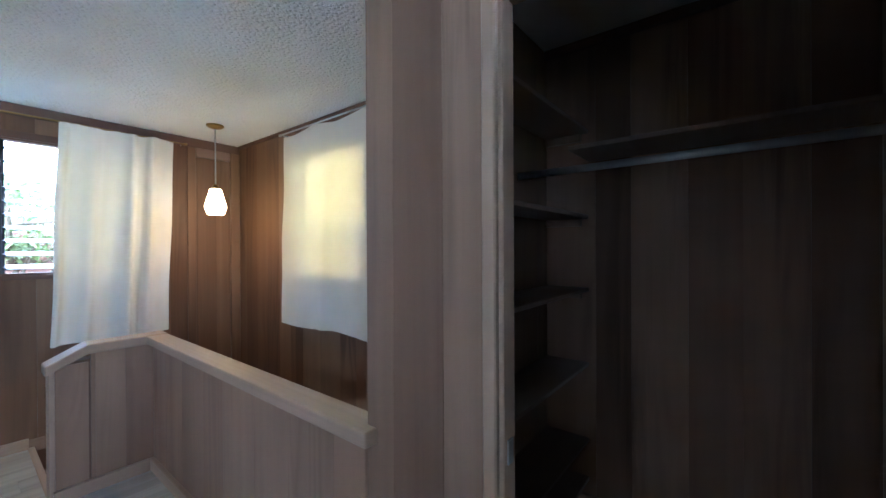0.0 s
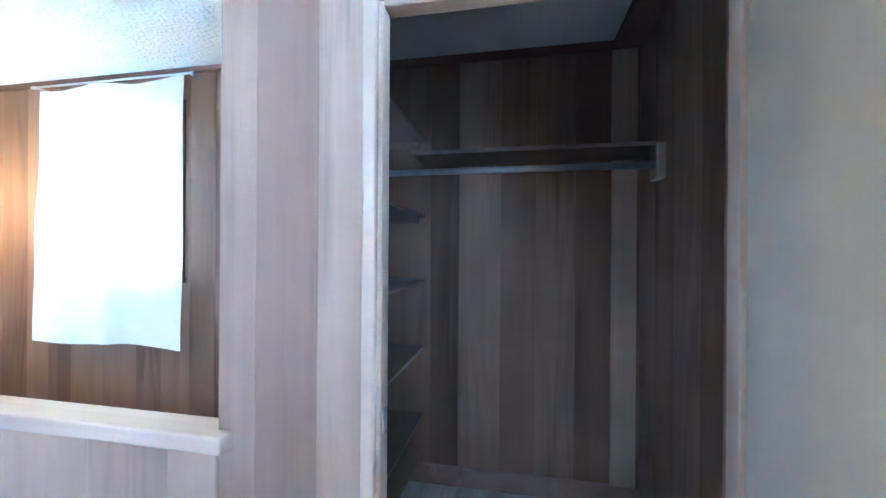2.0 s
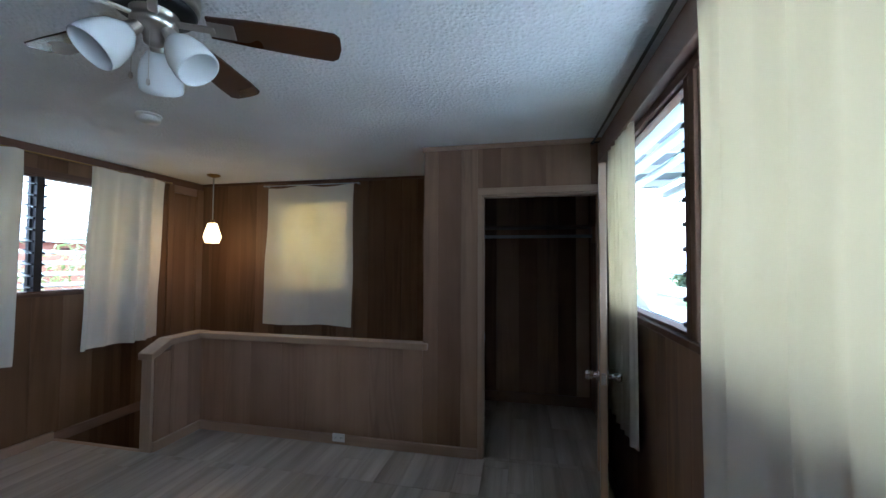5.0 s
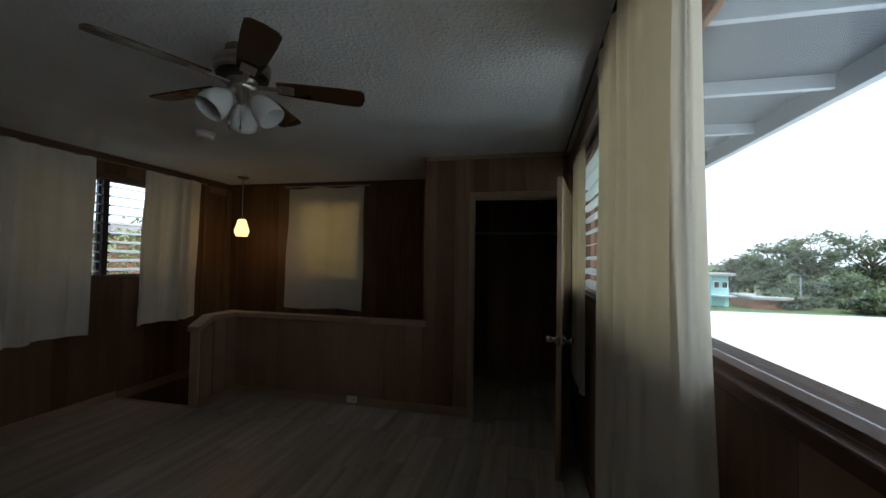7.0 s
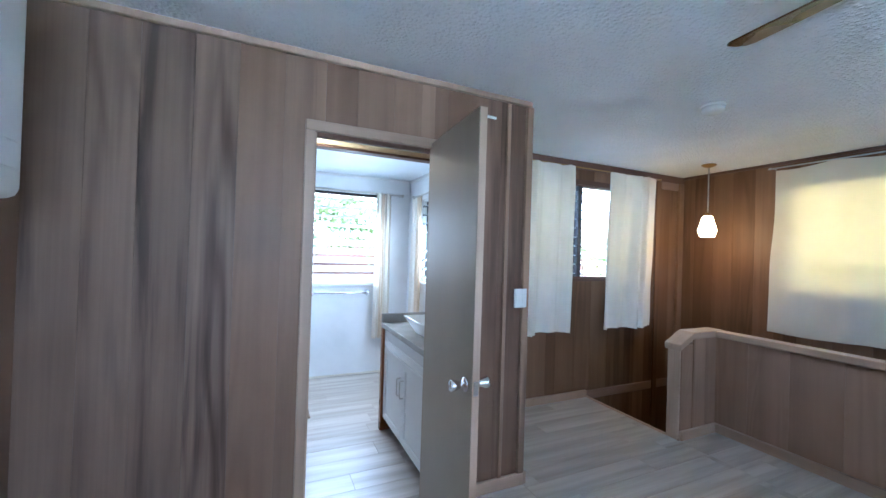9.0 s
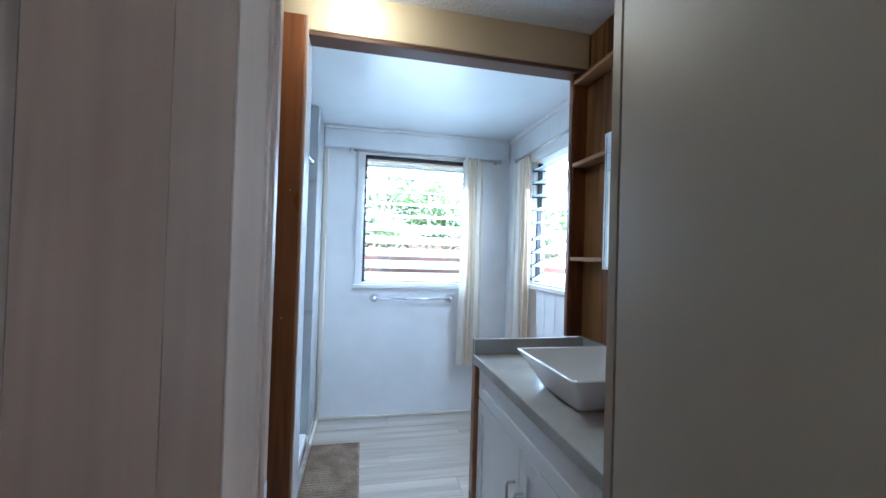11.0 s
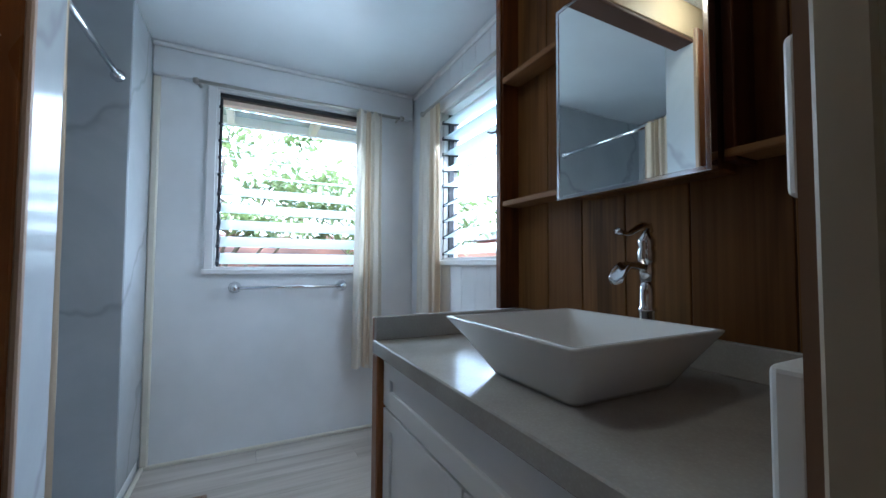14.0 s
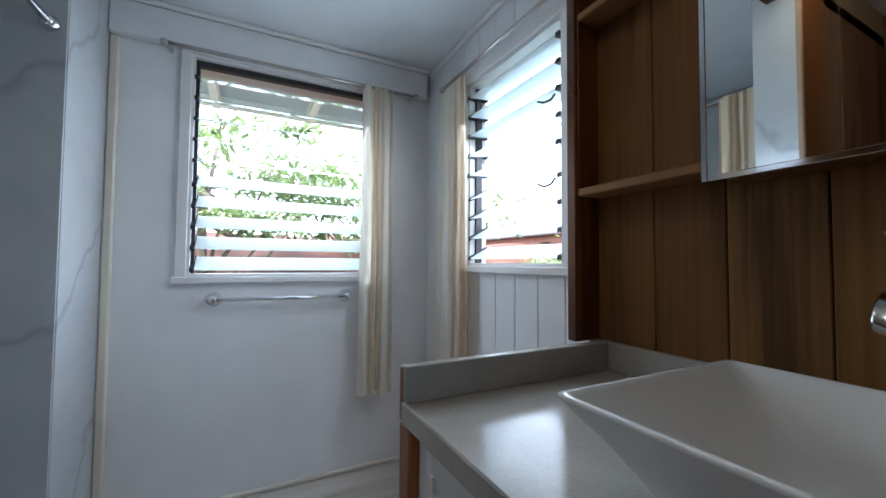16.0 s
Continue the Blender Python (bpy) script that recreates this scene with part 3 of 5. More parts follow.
bmesh.ops.recalc_face_normals(bm, faces=bm.faces)
bmesh.ops.bevel(bm, geom=list(bm.edges), offset=0.005, segments=1, affect="EDGES")
part("cap", bm, TRIM_Y, wall_half, "pale cap board sloping down at its end")
part("end_post", box(-3.035, -2.935, 0.825, 0.85, 0, 0.75, 0.004), TRIM, wall_half, "pale end board")
part("baseboard", box(-2.93, -0.42, 1.276, 1.302, 0, 0.075, 0.004), TRIM_X, wall_half)
part("baseboard", box(-2.932, -2.906, 0.84, 1.276, 0, 0.075, 0.004), TRIM_Y, wall_half)
plank_later(wall_half, "y", 1.3, -1, [-2.932, -2.69, -2.42, -2.12, -1.9, -1.58, -1.31, -1.02, -0.859], 0, 0.822, [], HALFWALL)
plank_later(wall_half, "x", -2.93, 1, [0.85, 1.02, 1.16, 1.3], 0, 0.9, [(0.85, 1.0, 0.76, 1), (0.99, 1.4, 0.822, 1)], HALFWALL)
plank_later(wall_closet, "y", 1.31, -1, [-0.858, -0.74, -0.553, -0.42, -0.24, -0.09, 0.1, 0.28, 0.42, 0.532], 0, CEIL, [(-0.382, 0.472, -0.1, 2.032)], PANEL)
plank_later(wall_closet_back, "y", 2.58, -1, [-0.81, -0.53, -0.36, -0.12, 0.078, 0.289, 0.47, 0.605, 0.632], 0, CLOSET_CEIL, [], PANEL)
plank_later(wall_closet_end, "x", 0.62, -1, [1.352, 1.56, 1.72, 1.87, 2.12, 2.34, 2.47, 2.58], 0, CLOSET_CEIL, [], PANEL)
plank_later(wall_closet_side, "x", -0.798, 1, plank_edges(1.4, 2.58, 5), 0, CLOSET_CEIL, [], PANEL)
plank_later(wall_east, "x", 0.53, -1, plank_edges(-3.1, 1.322, 11), 0, CEIL, [LOUVRE_HOLE, PICTURE_HOLE], PANEL)
plank_later(wall_south, "y", -3.1, 1, plank_edges(-2.93, 0.53, 12), 0, CEIL, [], PANEL)
plank_later(wall_bath_door, "x", -2.93, 1, [-2.74, -2.545, -2.37], 0, CEIL, [], STREAKED)
plank_later(wall_bath_door, "x", -2.93, 1, [-3.1, -2.915, -2.74], 0, CEIL, [], STREAKED)
plank_later(wall_bath_door, "x", -2.93, 1, [-2.37, -2.17, -1.98, -1.82, -1.62, -1.46, -1.3, -1.12, -0.93, -0.7], 0, CEIL, [BATH_HOLE], PANEL)
plank_later(wall_return, "y", -0.705, 1, plank_edges(-3.93, -2.942, 14), 0, CEIL, [], PANEL)
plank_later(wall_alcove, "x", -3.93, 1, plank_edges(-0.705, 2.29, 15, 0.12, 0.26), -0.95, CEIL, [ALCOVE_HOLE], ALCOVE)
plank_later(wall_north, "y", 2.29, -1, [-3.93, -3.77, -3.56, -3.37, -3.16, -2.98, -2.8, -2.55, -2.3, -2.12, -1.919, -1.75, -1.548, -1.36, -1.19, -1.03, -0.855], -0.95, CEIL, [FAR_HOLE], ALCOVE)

# trim, casings and mouldings
def trim(name, bm, mat, label):
    return tagged(finish(name, bm, mat), label, "trim", "", "structure")


trim("trim", box(-0.874, 0.53, 1.29, 1.309, 2.4, 2.434, 0.004), TRIM_X, "narrow pale moulding under the ceiling")
trim("trim", box(-0.874, -0.8535, 1.312, 2.29, 2.4, 2.434, 0.004), TRIM_Y, "narrow pale moulding under the ceiling")
trim("trim", box(-2.93, -2.905, -3.1, -0.715, 2.4, 2.434, 0.004), TRIM_Y, "narrow moulding under the ceiling")
trim("trim", box(-3.93, -3.905, -0.7, 2.29, 2.355, 2.434, 0.004), DARK_Y, "dark moulding along the ceiling")
trim("trim", box(-3.905, -0.88, 2.268, 2.292, 2.405, 2.434, 0.004), DARK_X, "dark moulding along the ceiling")
trim("trim", box(0.505, 0.53, -3.1, 1.29, 2.39, 2.434, 0.004), DARK_Y, "dark moulding along the ceiling")
trim("valance", box(0.465, 0.5285, -3.1, 1.285, 2.243, 2.388, 0.004), PANEL_Y, "brown boxed wooden valance above the window band")
trim("trim", box(-3.93, -3.895, 2.2, 2.285, -0.9, 2.355, 0.004), ALCOVE, "pale corner board in the stair alcove")
trim("trim", box(-3.93, -3.912, 1.83, 1.9, -0.9, 2.355, 0.004), ALCOVE, "upright batten in the stair alcove")
trim("trim", box(-3.93, -3.908, 1.9, 2.2, 2.27, 2.355, 0.004), PANEL_Y, "cross board above the alcove panel")
trim("trim", box(-2.94, -2.91, -0.75, -0.7, 0.0, 2.4, 0.005), PANEL, "corner board at the end of the bathroom wall")
trim("trim", box(-2.928, -2.914, -0.895, -0.868, 0.0, 2.4, 0.004), PANEL, "thin upright batten")
trim("trim", box(0.475, 0.6, 2.556, 2.579, 0.0, 2.46, 0.004), TRIM, "grey batten in the closet corner")
trim("trim", box(-0.797, 0.619, 2.55, 2.579, 2.462, CLOSET_CEIL - 0.001, 0.004), DARK_X, "dark moulding at the top of the closet back")
trim("trim", box(0.478, 0.619, 1.36, 2.548, 2.462, CLOSET_CEIL - 0.001, 0.004), DARK_Y, "dark boxed moulding at the top of the closet end")
for x0, x1, y0, y1, m in ((-2.93, -2.906, -3.1, -2.078, TRIM_Y), (-2.93, -2.906, -1.328, -0.705, TRIM_Y), (-3.93, -3.906, -0.69, 0.83, TRIM_Y),
                          (-3.93, -2.91, -0.705, -0.682, TRIM_X), (-0.79, 0.618, 2.55, 2.578, PANEL_Y), (0.506, 0.53, -3.1, 1.29, PANEL_Y), (-2.9, 0.5, -3.1, -3.076, TRIM_X)):
    tagged(finish("baseboard", box(x0, x1, y0, y1, 0.0, 0.075 if y0 != 2.55 else 0.11, 0.004), m), "low wooden baseboard along the wall", "baseboard", "", "structure")
tagged(finish("floor_edge", box(-3.95, -3.03, 0.825, 0.86, -0.03, 0.006, 0.004), TRIM_X), "pale nosing at the edge of the stairwell", "trim", "", "structure")

frame_closet = thing("door_frame_1", (0.05, 1.31, 0), "pale wooden casing round the closet doorway", "door frame", "", "structure")
part("casing", box(-0.418, -0.38, 1.288, 1.309, 0, 2.032, 0.004), TRIM, frame_closet)
part("casing", box(0.472, 0.515, 1.288, 1.309, 0, 2.032, 0.004), TRIM, frame_closet)
part("head_casing", box(-0.418, 0.515, 1.286, 1.309, 2.033, 2.085, 0.004), TRIM_X, frame_closet)
part("jamb", box(-0.392, -0.37, 1.309, 1.366, 0, 2.03, 0.003), TRIM, frame_closet)
part("jamb", box(0.46, 0.486, 1.309, 1.366, 0, 2.03, 0.003), TRIM, frame_closet)
part("head_jamb", box(-0.37, 0.46, 1.309, 1.366, 2.012, 2.032, 0.003), TRIM_X, frame_closet)
part("strike_plate", box(-0.371, -0.366, 1.325, 1.35, 0.89, 0.95, 0.001), STEEL, frame_closet, "small metal strike plate")

frame_bath = thing("door_frame_2", (-2.93, -1.7, 0), "pale wooden casing round the bathroom doorway", "door frame", "", "structure")
part("casing", box(-2.929, -2.908, -2.075, -2.025, 0, 2.042, 0.004), TRIM, frame_bath)
part("casing", box(-2.929, -2.908, -1.38, -1.33, 0, 2.042, 0.004), TRIM, frame_bath)
part("head_casing", box(-2.929, -2.906, -2.075, -1.33, 2.043, 2.095, 0.004), TRIM_Y, frame_bath)
part("jamb", box(-2.956, -2.929, -2.04, -2.018, 0, 2.04, 0.003), TRIM, frame_bath)
part("jamb", box(-2.9365, -2.9075, -1.403, -1.381, 0, 2.04, 0.003), DOORPAINT, frame_bath, "taupe painted hinge jamb")
part("head_jamb", box(-2.956, -2.929, -2.018, -1.403, 2.018, 2.04, 0.003), DARK_Y, frame_bath)
part("strike_plate", box(-2.95, -2.932, -2.0178, -2.0165, 0.88, 0.94, 0.0005), STEEL, frame_bath, "small metal strike plate")


def knob_set(parent, x, z, thick):
    """A tulip-shaped knob with its rose on both faces of a door leaf lying along local x, faces at y = 0 and thick."""
    for s, y in ((-1, 0.0), (1, thick)):
        bm = bmesh.new()
        lathe(bm, [(0.0, 0.0), (0.032, 0.0), (0.033, 0.004 * s), (0.028, 0.01 * s), (0.017, 0.014 * s), (0.015, 0.03 * s), (0.019, 0.04 * s), (0.024, 0.054 * s),
                   (0.0245, 0.066 * s), (0.02, 0.072 * s), (0.0, 0.073 * s)], (x, y, z), 20, "y")
        part("knob", bm, CHROME, parent, "round chrome knob", True, True)


def door(name, hinge, angle, width, height, label, knob_z, edge_mat):
    d = thing(name, hinge, label, "door", "", "structure")
    d.rotation_euler = (0, 0, radians(angle))
    part("leaf", box(-0.01 if width > 0.8 else 0.006, width, 0.0, 0.035, 0.012, height, 0.002), DOORPAINT, d, "", False, True)
    part("edge_strip", box(width, width + 0.003, 0.002, 0.033, 0.014, height - 0.002, 0.0), edge_mat, d, "pale lock edge", False, True)
    part("latch_plate", box(width + 0.003, width + 0.005, 0.006, 0.029, knob_z - 0.03, knob_z + 0.03, 0.0005), CHROME, d, "chrome latch plate", False, True)
    for z in (0.25, 1.08, 1.8):
        part("hinge", lathe(bmesh.new(), [(0.006, -0.045), (0.0065, -0.04), (0.0065, 0.04), (0.006, 0.045)], (0.0, 0.0385, z), 10), DARKMETAL, d, "", True, True)
    knob_set(d, width - 0.06, knob_z, 0.035)
    return d


door("door_1", (0.466, 1.287, 0), -100.0, 0.9, 2.02, "open taupe painted closet door with chrome knobs", 0.92, TRIM)
door("door_2", (-2.9, -1.411, 0), -3.9, 0.622, 2.062, "open taupe painted bathroom door with chrome knobs", 0.905, TRIM)


# ---- windows ----
def on_wall(axis, plane, inward):
    """Maps (along, up, out of the wall into the room) to world coordinates."""
    if axis == "x":
        return lambda u, z, d: (plane + inward * d, u, z)
    return lambda u, z, d: (u, plane + inward * d, z)


def slab(axis, plane, inward, u0, u1, z0, z1, d0, d1, bevel=0.003):
    f = on_wall(axis, plane, inward)
    p, q = f(u0, z0, d0), f(u1, z1, d1)
    return box(min(p[0], q[0]), max(p[0], q[0]), min(p[1], q[1]), max(p[1], q[1]), z0, z1, bevel)


def louvres(win, axis, plane, inward, u0, u1, z0, z1, depth, n, tilt):
    """Glass slats across an opening, with a metal track and clips on each side; tilt is that of the lower and the upper half."""
    pitch = (z1 - z0) / n
    half = pitch * 0.56
    f = on_wall(axis, plane, inward)
    for k in range(n):
        zc = z0 + pitch * (k + 0.5)
        lean = radians(tilt[0] if k < n // 2 else tilt[1])
        c, s = math.cos(lean) * half, math.sin(lean) * half
        bm = bmesh.new()
        ring = [(c, s), (-c, -s), (-c, -s - 0.005), (c, s - 0.005)]
        rows = [[bm.verts.new(f(u, zc + q[1], depth + q[0])) for q in ring] for u in (u0 + 0.012, u1 - 0.012)]
        bm.faces.new(rows[0])
        bm.faces.new(rows[1])
        for i in range(4):
            bm.faces.new((rows[0][i], rows[0][(i + 1) % 4], rows[1][(i + 1) % 4], rows[1][i]))
        bmesh.ops.recalc_face_normals(bm, faces=bm.faces)
        ob = part("louvre_slat", bm, LOUVRE, win)
        ob.visible_shadow = False
    for u, w in ((u0, 0.014), (u1 - 0.014, 0.014)):
        bm = slab(axis, plane, inward, u, u + w, z0, z1, depth - 0.02, depth + 0.012, 0)
        for k in range(n):
            zc = z0 + pitch * (k + 0.5)
            lean = radians(tilt[0] if k < n // 2 else tilt[1])
            c, s = math.cos(lean) * half, math.sin(lean) * half
            rows = [[bm.verts.new(f(uu, zc + q[1], depth + q[0])) for q in ((c, s + 0.006), (-c, -s + 0.006), (-c, -s - 0.012), (c, s - 0.012))] for uu in (u - 0.002, u + w + 0.004)]
            bm.faces.new(rows[0])
            bm.faces.new(rows[1])
            for i in range(4):
                bm.faces.new((rows[0][i], rows[0][(i + 1) % 4], rows[1][(i + 1) % 4], rows[1][i]))
        bmesh.ops.recalc_face_normals(bm, faces=bm.faces)
        part("louvre_track", bm, DARKMETAL, win, "dark metal louvre track with clips")


def window_boards(win, axis, plane, inward, hole, trim_mat, side_mat, width=0.05, deep=0.1, sill=0.03):
    u0, u1, z0, z1 = hole
    ear = 0.01 if width > 0.044 else 0.0
    part("casing", slab(axis, plane, inward, u0 - width, u0, z0, z1, 0.0, 0.018), side_mat, win)
    part("casing", slab(axis, plane, inward, u1, u1 + width, z0, z1, 0.0, 0.018), side_mat, win)
    part("head_casing", slab(axis, plane, inward, u0 - width, u1 + width, z1, z1 + width, 0.0, 0.02), trim_mat, win)
    part("sill", slab(axis, plane, inward, u0 - width - ear, u1 + width + ear, z0 - 0.03, z0, 0.0, sill), trim_mat, win)
    part("jamb", slab(axis, plane, inward, u0, u0 + 0.012, z0, z1, -deep, 0.0, 0.001), side_mat, win)
    part("jamb", slab(axis, plane, inward, u1 - 0.012, u1, z0, z1, -deep, 0.0, 0.001), side_mat, win)
    part("window_head", slab(axis, plane, inward, u0 + 0.012, u1 - 0.012, z1 - 0.012, z1, -deep, 0.0, 0.001), trim_mat, win)
    part("window_bottom", slab(axis, plane, inward, u0 + 0.012, u1 - 0.012, z0, z0 + 0.014, -deep, 0.0, 0.001), trim_mat, win)


win = thing("window_1", (0.53, 0.52, SILL), "glass louvre window in a dark wooden frame", "window", "", "structure")
window_boards(win, "x", 0.53, -1, LOUVRE_HOLE, DARK_Y, DARK, 0.042)
louvres(win, "x", 0.53, -1, -0.116, 1.105, SILL + 0.015, HEAD - 0.015, -0.035, 10, (-14, -14))
win = thing("window_2", (0.53, -1.4, SILL), "large fixed picture window in a dark wooden frame", "window", "", "structure")
window_boards(win, "x", 0.53, -1, PICTURE_HOLE, DARK_Y, DARK, 0.042)
pane = part("pane", slab("x", 0.53, -1, -2.586, -0.229, SILL + 0.016, HEAD - 0.014, -0.035, -0.03, 0), PANE, win)
pane.visible_shadow = False
win = thing("window_3", (-3.93, 0.7, SILL), "pair of glass louvre windows in a dark wooden frame", "window", "", "structure")
window_boards(win, "x", -3.93, 1, ALCOVE_HOLE, DARK_Y, DARK)
part("mullion", box(-4.0, -3.925, 0.66, 0.715, SILL + 0.014, HEAD - 0.012, 0.003), DARKMETAL, win, "dark mullion")
louvres(win, "x", -3.93, 1, -0.036, 0.66, SILL + 0.015, HEAD - 0.015, -0.05, 10, (-14, -14))
louvres(win, "x", -3.93, 1, 0.715, 1.466, SILL + 0.015, HEAD - 0.015, -0.05, 10, (-14, -14))
win = thing("window_4", (-2.45, 2.29, 1.2), "louvre window hidden behind a cream curtain", "window", "", "structure")
window_boards(win, "y", 2.29, -1, FAR_HOLE, DARK_X, DARK)
louvres(win, "y", 2.29, -1, -2.885, -2.015, 1.216, 2.186, -0.05, 10, (-14, -14))
win = thing("window_5", (-5.41, -1.44, 1.065), "white framed glass louvre window above a towel bar", "window", "", "structure")
window_boards(win, "x", -5.41, 1, BATHFAR_HOLE, WHITE_TRIM, WHITE_TRIM, 0.045, 0.09, 0.035)
# dark strip painting the shade at the top of the opening; no real board
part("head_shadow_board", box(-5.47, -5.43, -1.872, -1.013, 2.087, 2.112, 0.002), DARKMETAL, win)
louvres(win, "x", -5.41, 1, -1.872, -1.013, 1.08, 2.085, -0.045, 10, (-33, -15))
win = thing("window_6", (-4.6, -0.65, 1.125), "white framed glass louvre window over white boards", "window", "", "structure")
window_boards(win, "y", -0.65, -1, BATHSIDE_HOLE, WHITE_TRIM, WHITE_TRIM, 0.045, 0.09, 0.03)
louvres(win, "y", -0.65, -1, -4.897, -4.273, 1.14, 2.015, -0.04, 9, (-28, -4))
for z in (1.42, 1.72):
    bm = tube(bmesh.new(), [(-4.283, -0.672, z + 0.02), (-4.284, -0.69, z - 0.004), (-4.3, -0.708, z - 0.012), (-4.325, -0.714, z + 0.0)], 0.0045, 8)
    part("crank_lever", bm, DARKMETAL, win, "dark metal louvre lever", True)


# ---- curtains and rods ----
def curtain(name, axis, plane, inward, u0, u1, z0, z1, folds, depth, label, mat=CURTAIN, seed=1, flare=0.0, off=0.0, sag=0.012, group="window curtains", skew=0.0):
    """Hanging cloth with uneven folds that open towards the hem."""
    r = random.Random(seed)
    f = on_wall(axis, plane, inward)
    nu, nz = max(40, int(folds * 12)), 34
    ph = [r.uniform(0, 6.28) for _ in range(6)]
    bm = bmesh.new()
    grid = []
    for j in range(nz + 1):
        b = j / nz
        row = []
        for i in range(nu + 1):
            a = i / nu
            w = a + 0.035 * math.sin(2 * math.pi * a * 1.7 + ph[0]) + 0.02 * math.sin(2 * math.pi * a * 3.1 + ph[1] + b)
            amp = depth * (0.55 + 0.45 * b) * (0.65 + 0.35 * math.sin(2 * math.pi * a * 1.3 + ph[2]))
            d = amp * (math.sin(2 * math.pi * folds * w + ph[3]) * 0.7 + 0.3 * math.sin(2 * math.pi * folds * 2.1 * w + ph[4] + 1.2 * b))
            d += 0.008 * noise.noise((a * 6 + seed, b * 4, 0.3))
            u = u0 + (u1 - u0) * (a + 0.012 * math.sin(9 * b + ph[5]) * (a - 0.5)) + flare * b * (a - 0.5) + skew * b
            top = -sag * abs(math.sin(math.pi * folds * 0.8 * a + ph[1])) * (1 - b) - 0.01 * noise.noise((a * 3 + seed, 2.0, 0)) * (1 - b)
            z = z1 + top + (z0 + 0.02 * noise.noise((a * 2.2 + seed, 7.0, 0)) - z1) * b
            row.append(bm.verts.new(f(u, z, depth + off + d)))
        grid.append(row)
    for j in range(nz):
        for i in range(nu):
            bm.faces.new((grid[j][i], grid[j][i + 1], grid[j + 1][i + 1], grid[j + 1][i]))
    top = f((u0 + u1) / 2, z1, depth)
    c = thing(name, top, label, "curtain", group)
    part("cloth", bm, mat, c, "", True)
    return c


def rod(name, axis, plane, inward, u0, u1, z, out, label, mat=STEEL, r=0.009, drop=0.0):
    f = on_wall(axis, plane, inward)
    t = thing(name, f((u0 + u1) / 2, z, out), label, "curtain rod")
    part("bar", tube(bmesh.new(), [f(u0, z, out), f((u0 + u1) / 2, z - drop, out), f(u1, z, out)], r, 12), mat, t, "", True)
    for u in (u0, u1):
        bm = tube(bmesh.new(), [f(u, z, out + 0.004), f(u, z, 0.0)], r * 0.9, 10)
        part("bracket", bm, mat, t, "", True)
        s = -1 if u == u0 else 1
        part("finial", tube(bmesh.new(), [f(u, z, out), f(u + s * 0.012, z, out), f(u + s * 0.03, z, out)], [r * 1.1, r * 1.9, r * 1.3], 12), mat, t, "", True)
    return t


rod("curtain_rod", "x", 0.53, -1, -2.7, 1.2, 2.372, 0.11, "long thin dark curtain rod over the window band", DARKMETAL, 0.007)
curtain("curtain", "x", 0.53, -1, 0.43, 1.0, 0.57, 2.372, 6, 0.026, "long cream cotton curtain beside the closet door", EASTCLOTH, seed=3, flare=0.04, off=0.025)
near_curtain = curtain("curtain", "x", 0.53, -1, -1.4, -0.47, 0.38, 2.372, 5.5, 0.036, "long cream curtain drawn across the picture window", EASTCLOTH, seed=4, flare=0.02, off=0.075)
# end of the same curtain; its whiter cloth stands in for direct sky light
bm = bmesh.new()
cols = [[bm.verts.new((0.41 + (0.1 - 0.032 * z) * a / 6 + 0.006 * math.sin(3 * z), -1.412 + 0.014 * math.sin(a * 1.4 + z) - 0.004 * a, z)) for z in [0.37 + 0.1 * k for k in range(21)]] for a in range(7)]
for p, q in zip(cols, cols[1:]):
    for k in range(20):
        bm.faces.new((p[k], q[k], q[k + 1], p[k + 1]))
part("side_hem", bm, SHEER, near_curtain, "", True)
rod("curtain_rod", "x", -3.93, 1, -0.25, 1.78, 2.352, 0.075, "thin brass curtain rod over the alcove window", BRASS, 0.007)
curtain("curtain", "x", -3.93, 1, -0.2, 0.5, 0.715, 2.352, 3.4, 0.075, "cream cotton curtain hanging to below the sill", seed=5, skew=-0.03, off=0.035)
curtain("curtain", "x", -3.93, 1, 0.98, 1.7, 0.715, 2.352, 3.6, 0.075, "cream cotton curtain hanging to below the sill", seed=6, skew=-0.05, off=0.035)
rod("curtain_rod", "y", 2.29, -1, -2.99, -1.86, 2.37, 0.07, "thin metal curtain rod by the stairwell", STEEL, 0.006)
curtain("curtain", "y", 2.29, -1, -2.955, -1.9, 0.79, 2.37, 2.2, 0.016, "flat cream curtain covering the stairwell window", FARCLOTH, seed=7, sag=0.03, off=0.05, flare=0.05, skew=-0.025)
rod("curtain_rod", "x", -5.41, 1, -1.97, -0.78, 2.118, 0.075, "brushed metal curtain rod above the bathroom window", NICKEL, 0.01)
curtain("curtain", "x", -5.41, 1, -1.08, -0.915, 0.42, 2.13, 3.4, 0.045, "narrow cream curtain gathered beside the bathroom window", SHEER, 8, 0.02, 0.04)
curtain("curtain", "x", -5.41, 1, -1.022, -0.99, 0.44, 2.12, 1.2, 0.014, "narrow tan lining fold beside the bathroom window", TANCLOTH, 12, 0.015, 0.085)
rod("curtain_rod", "y", -0.65, -1, -5.08, -4.1, 2.075, 0.06, "brushed metal curtain rod over the side window", NICKEL, 0.009)
curtain("curtain", "y", -0.65, -1, -4.99, -4.86, 0.45, 2.08, 2.2, 0.024, "narrow tan curtain gathered in the bathroom corner", TANCLOTH, 9, 0.05, 0.03)
curtain("curtain", "y", -0.65, -1, -5.14, -4.985, 0.4, 2.075, 1.6, 0.02, "narrow white curtain gathered in the bathroom corner", SHEER, 10, 0.1, 0.035)

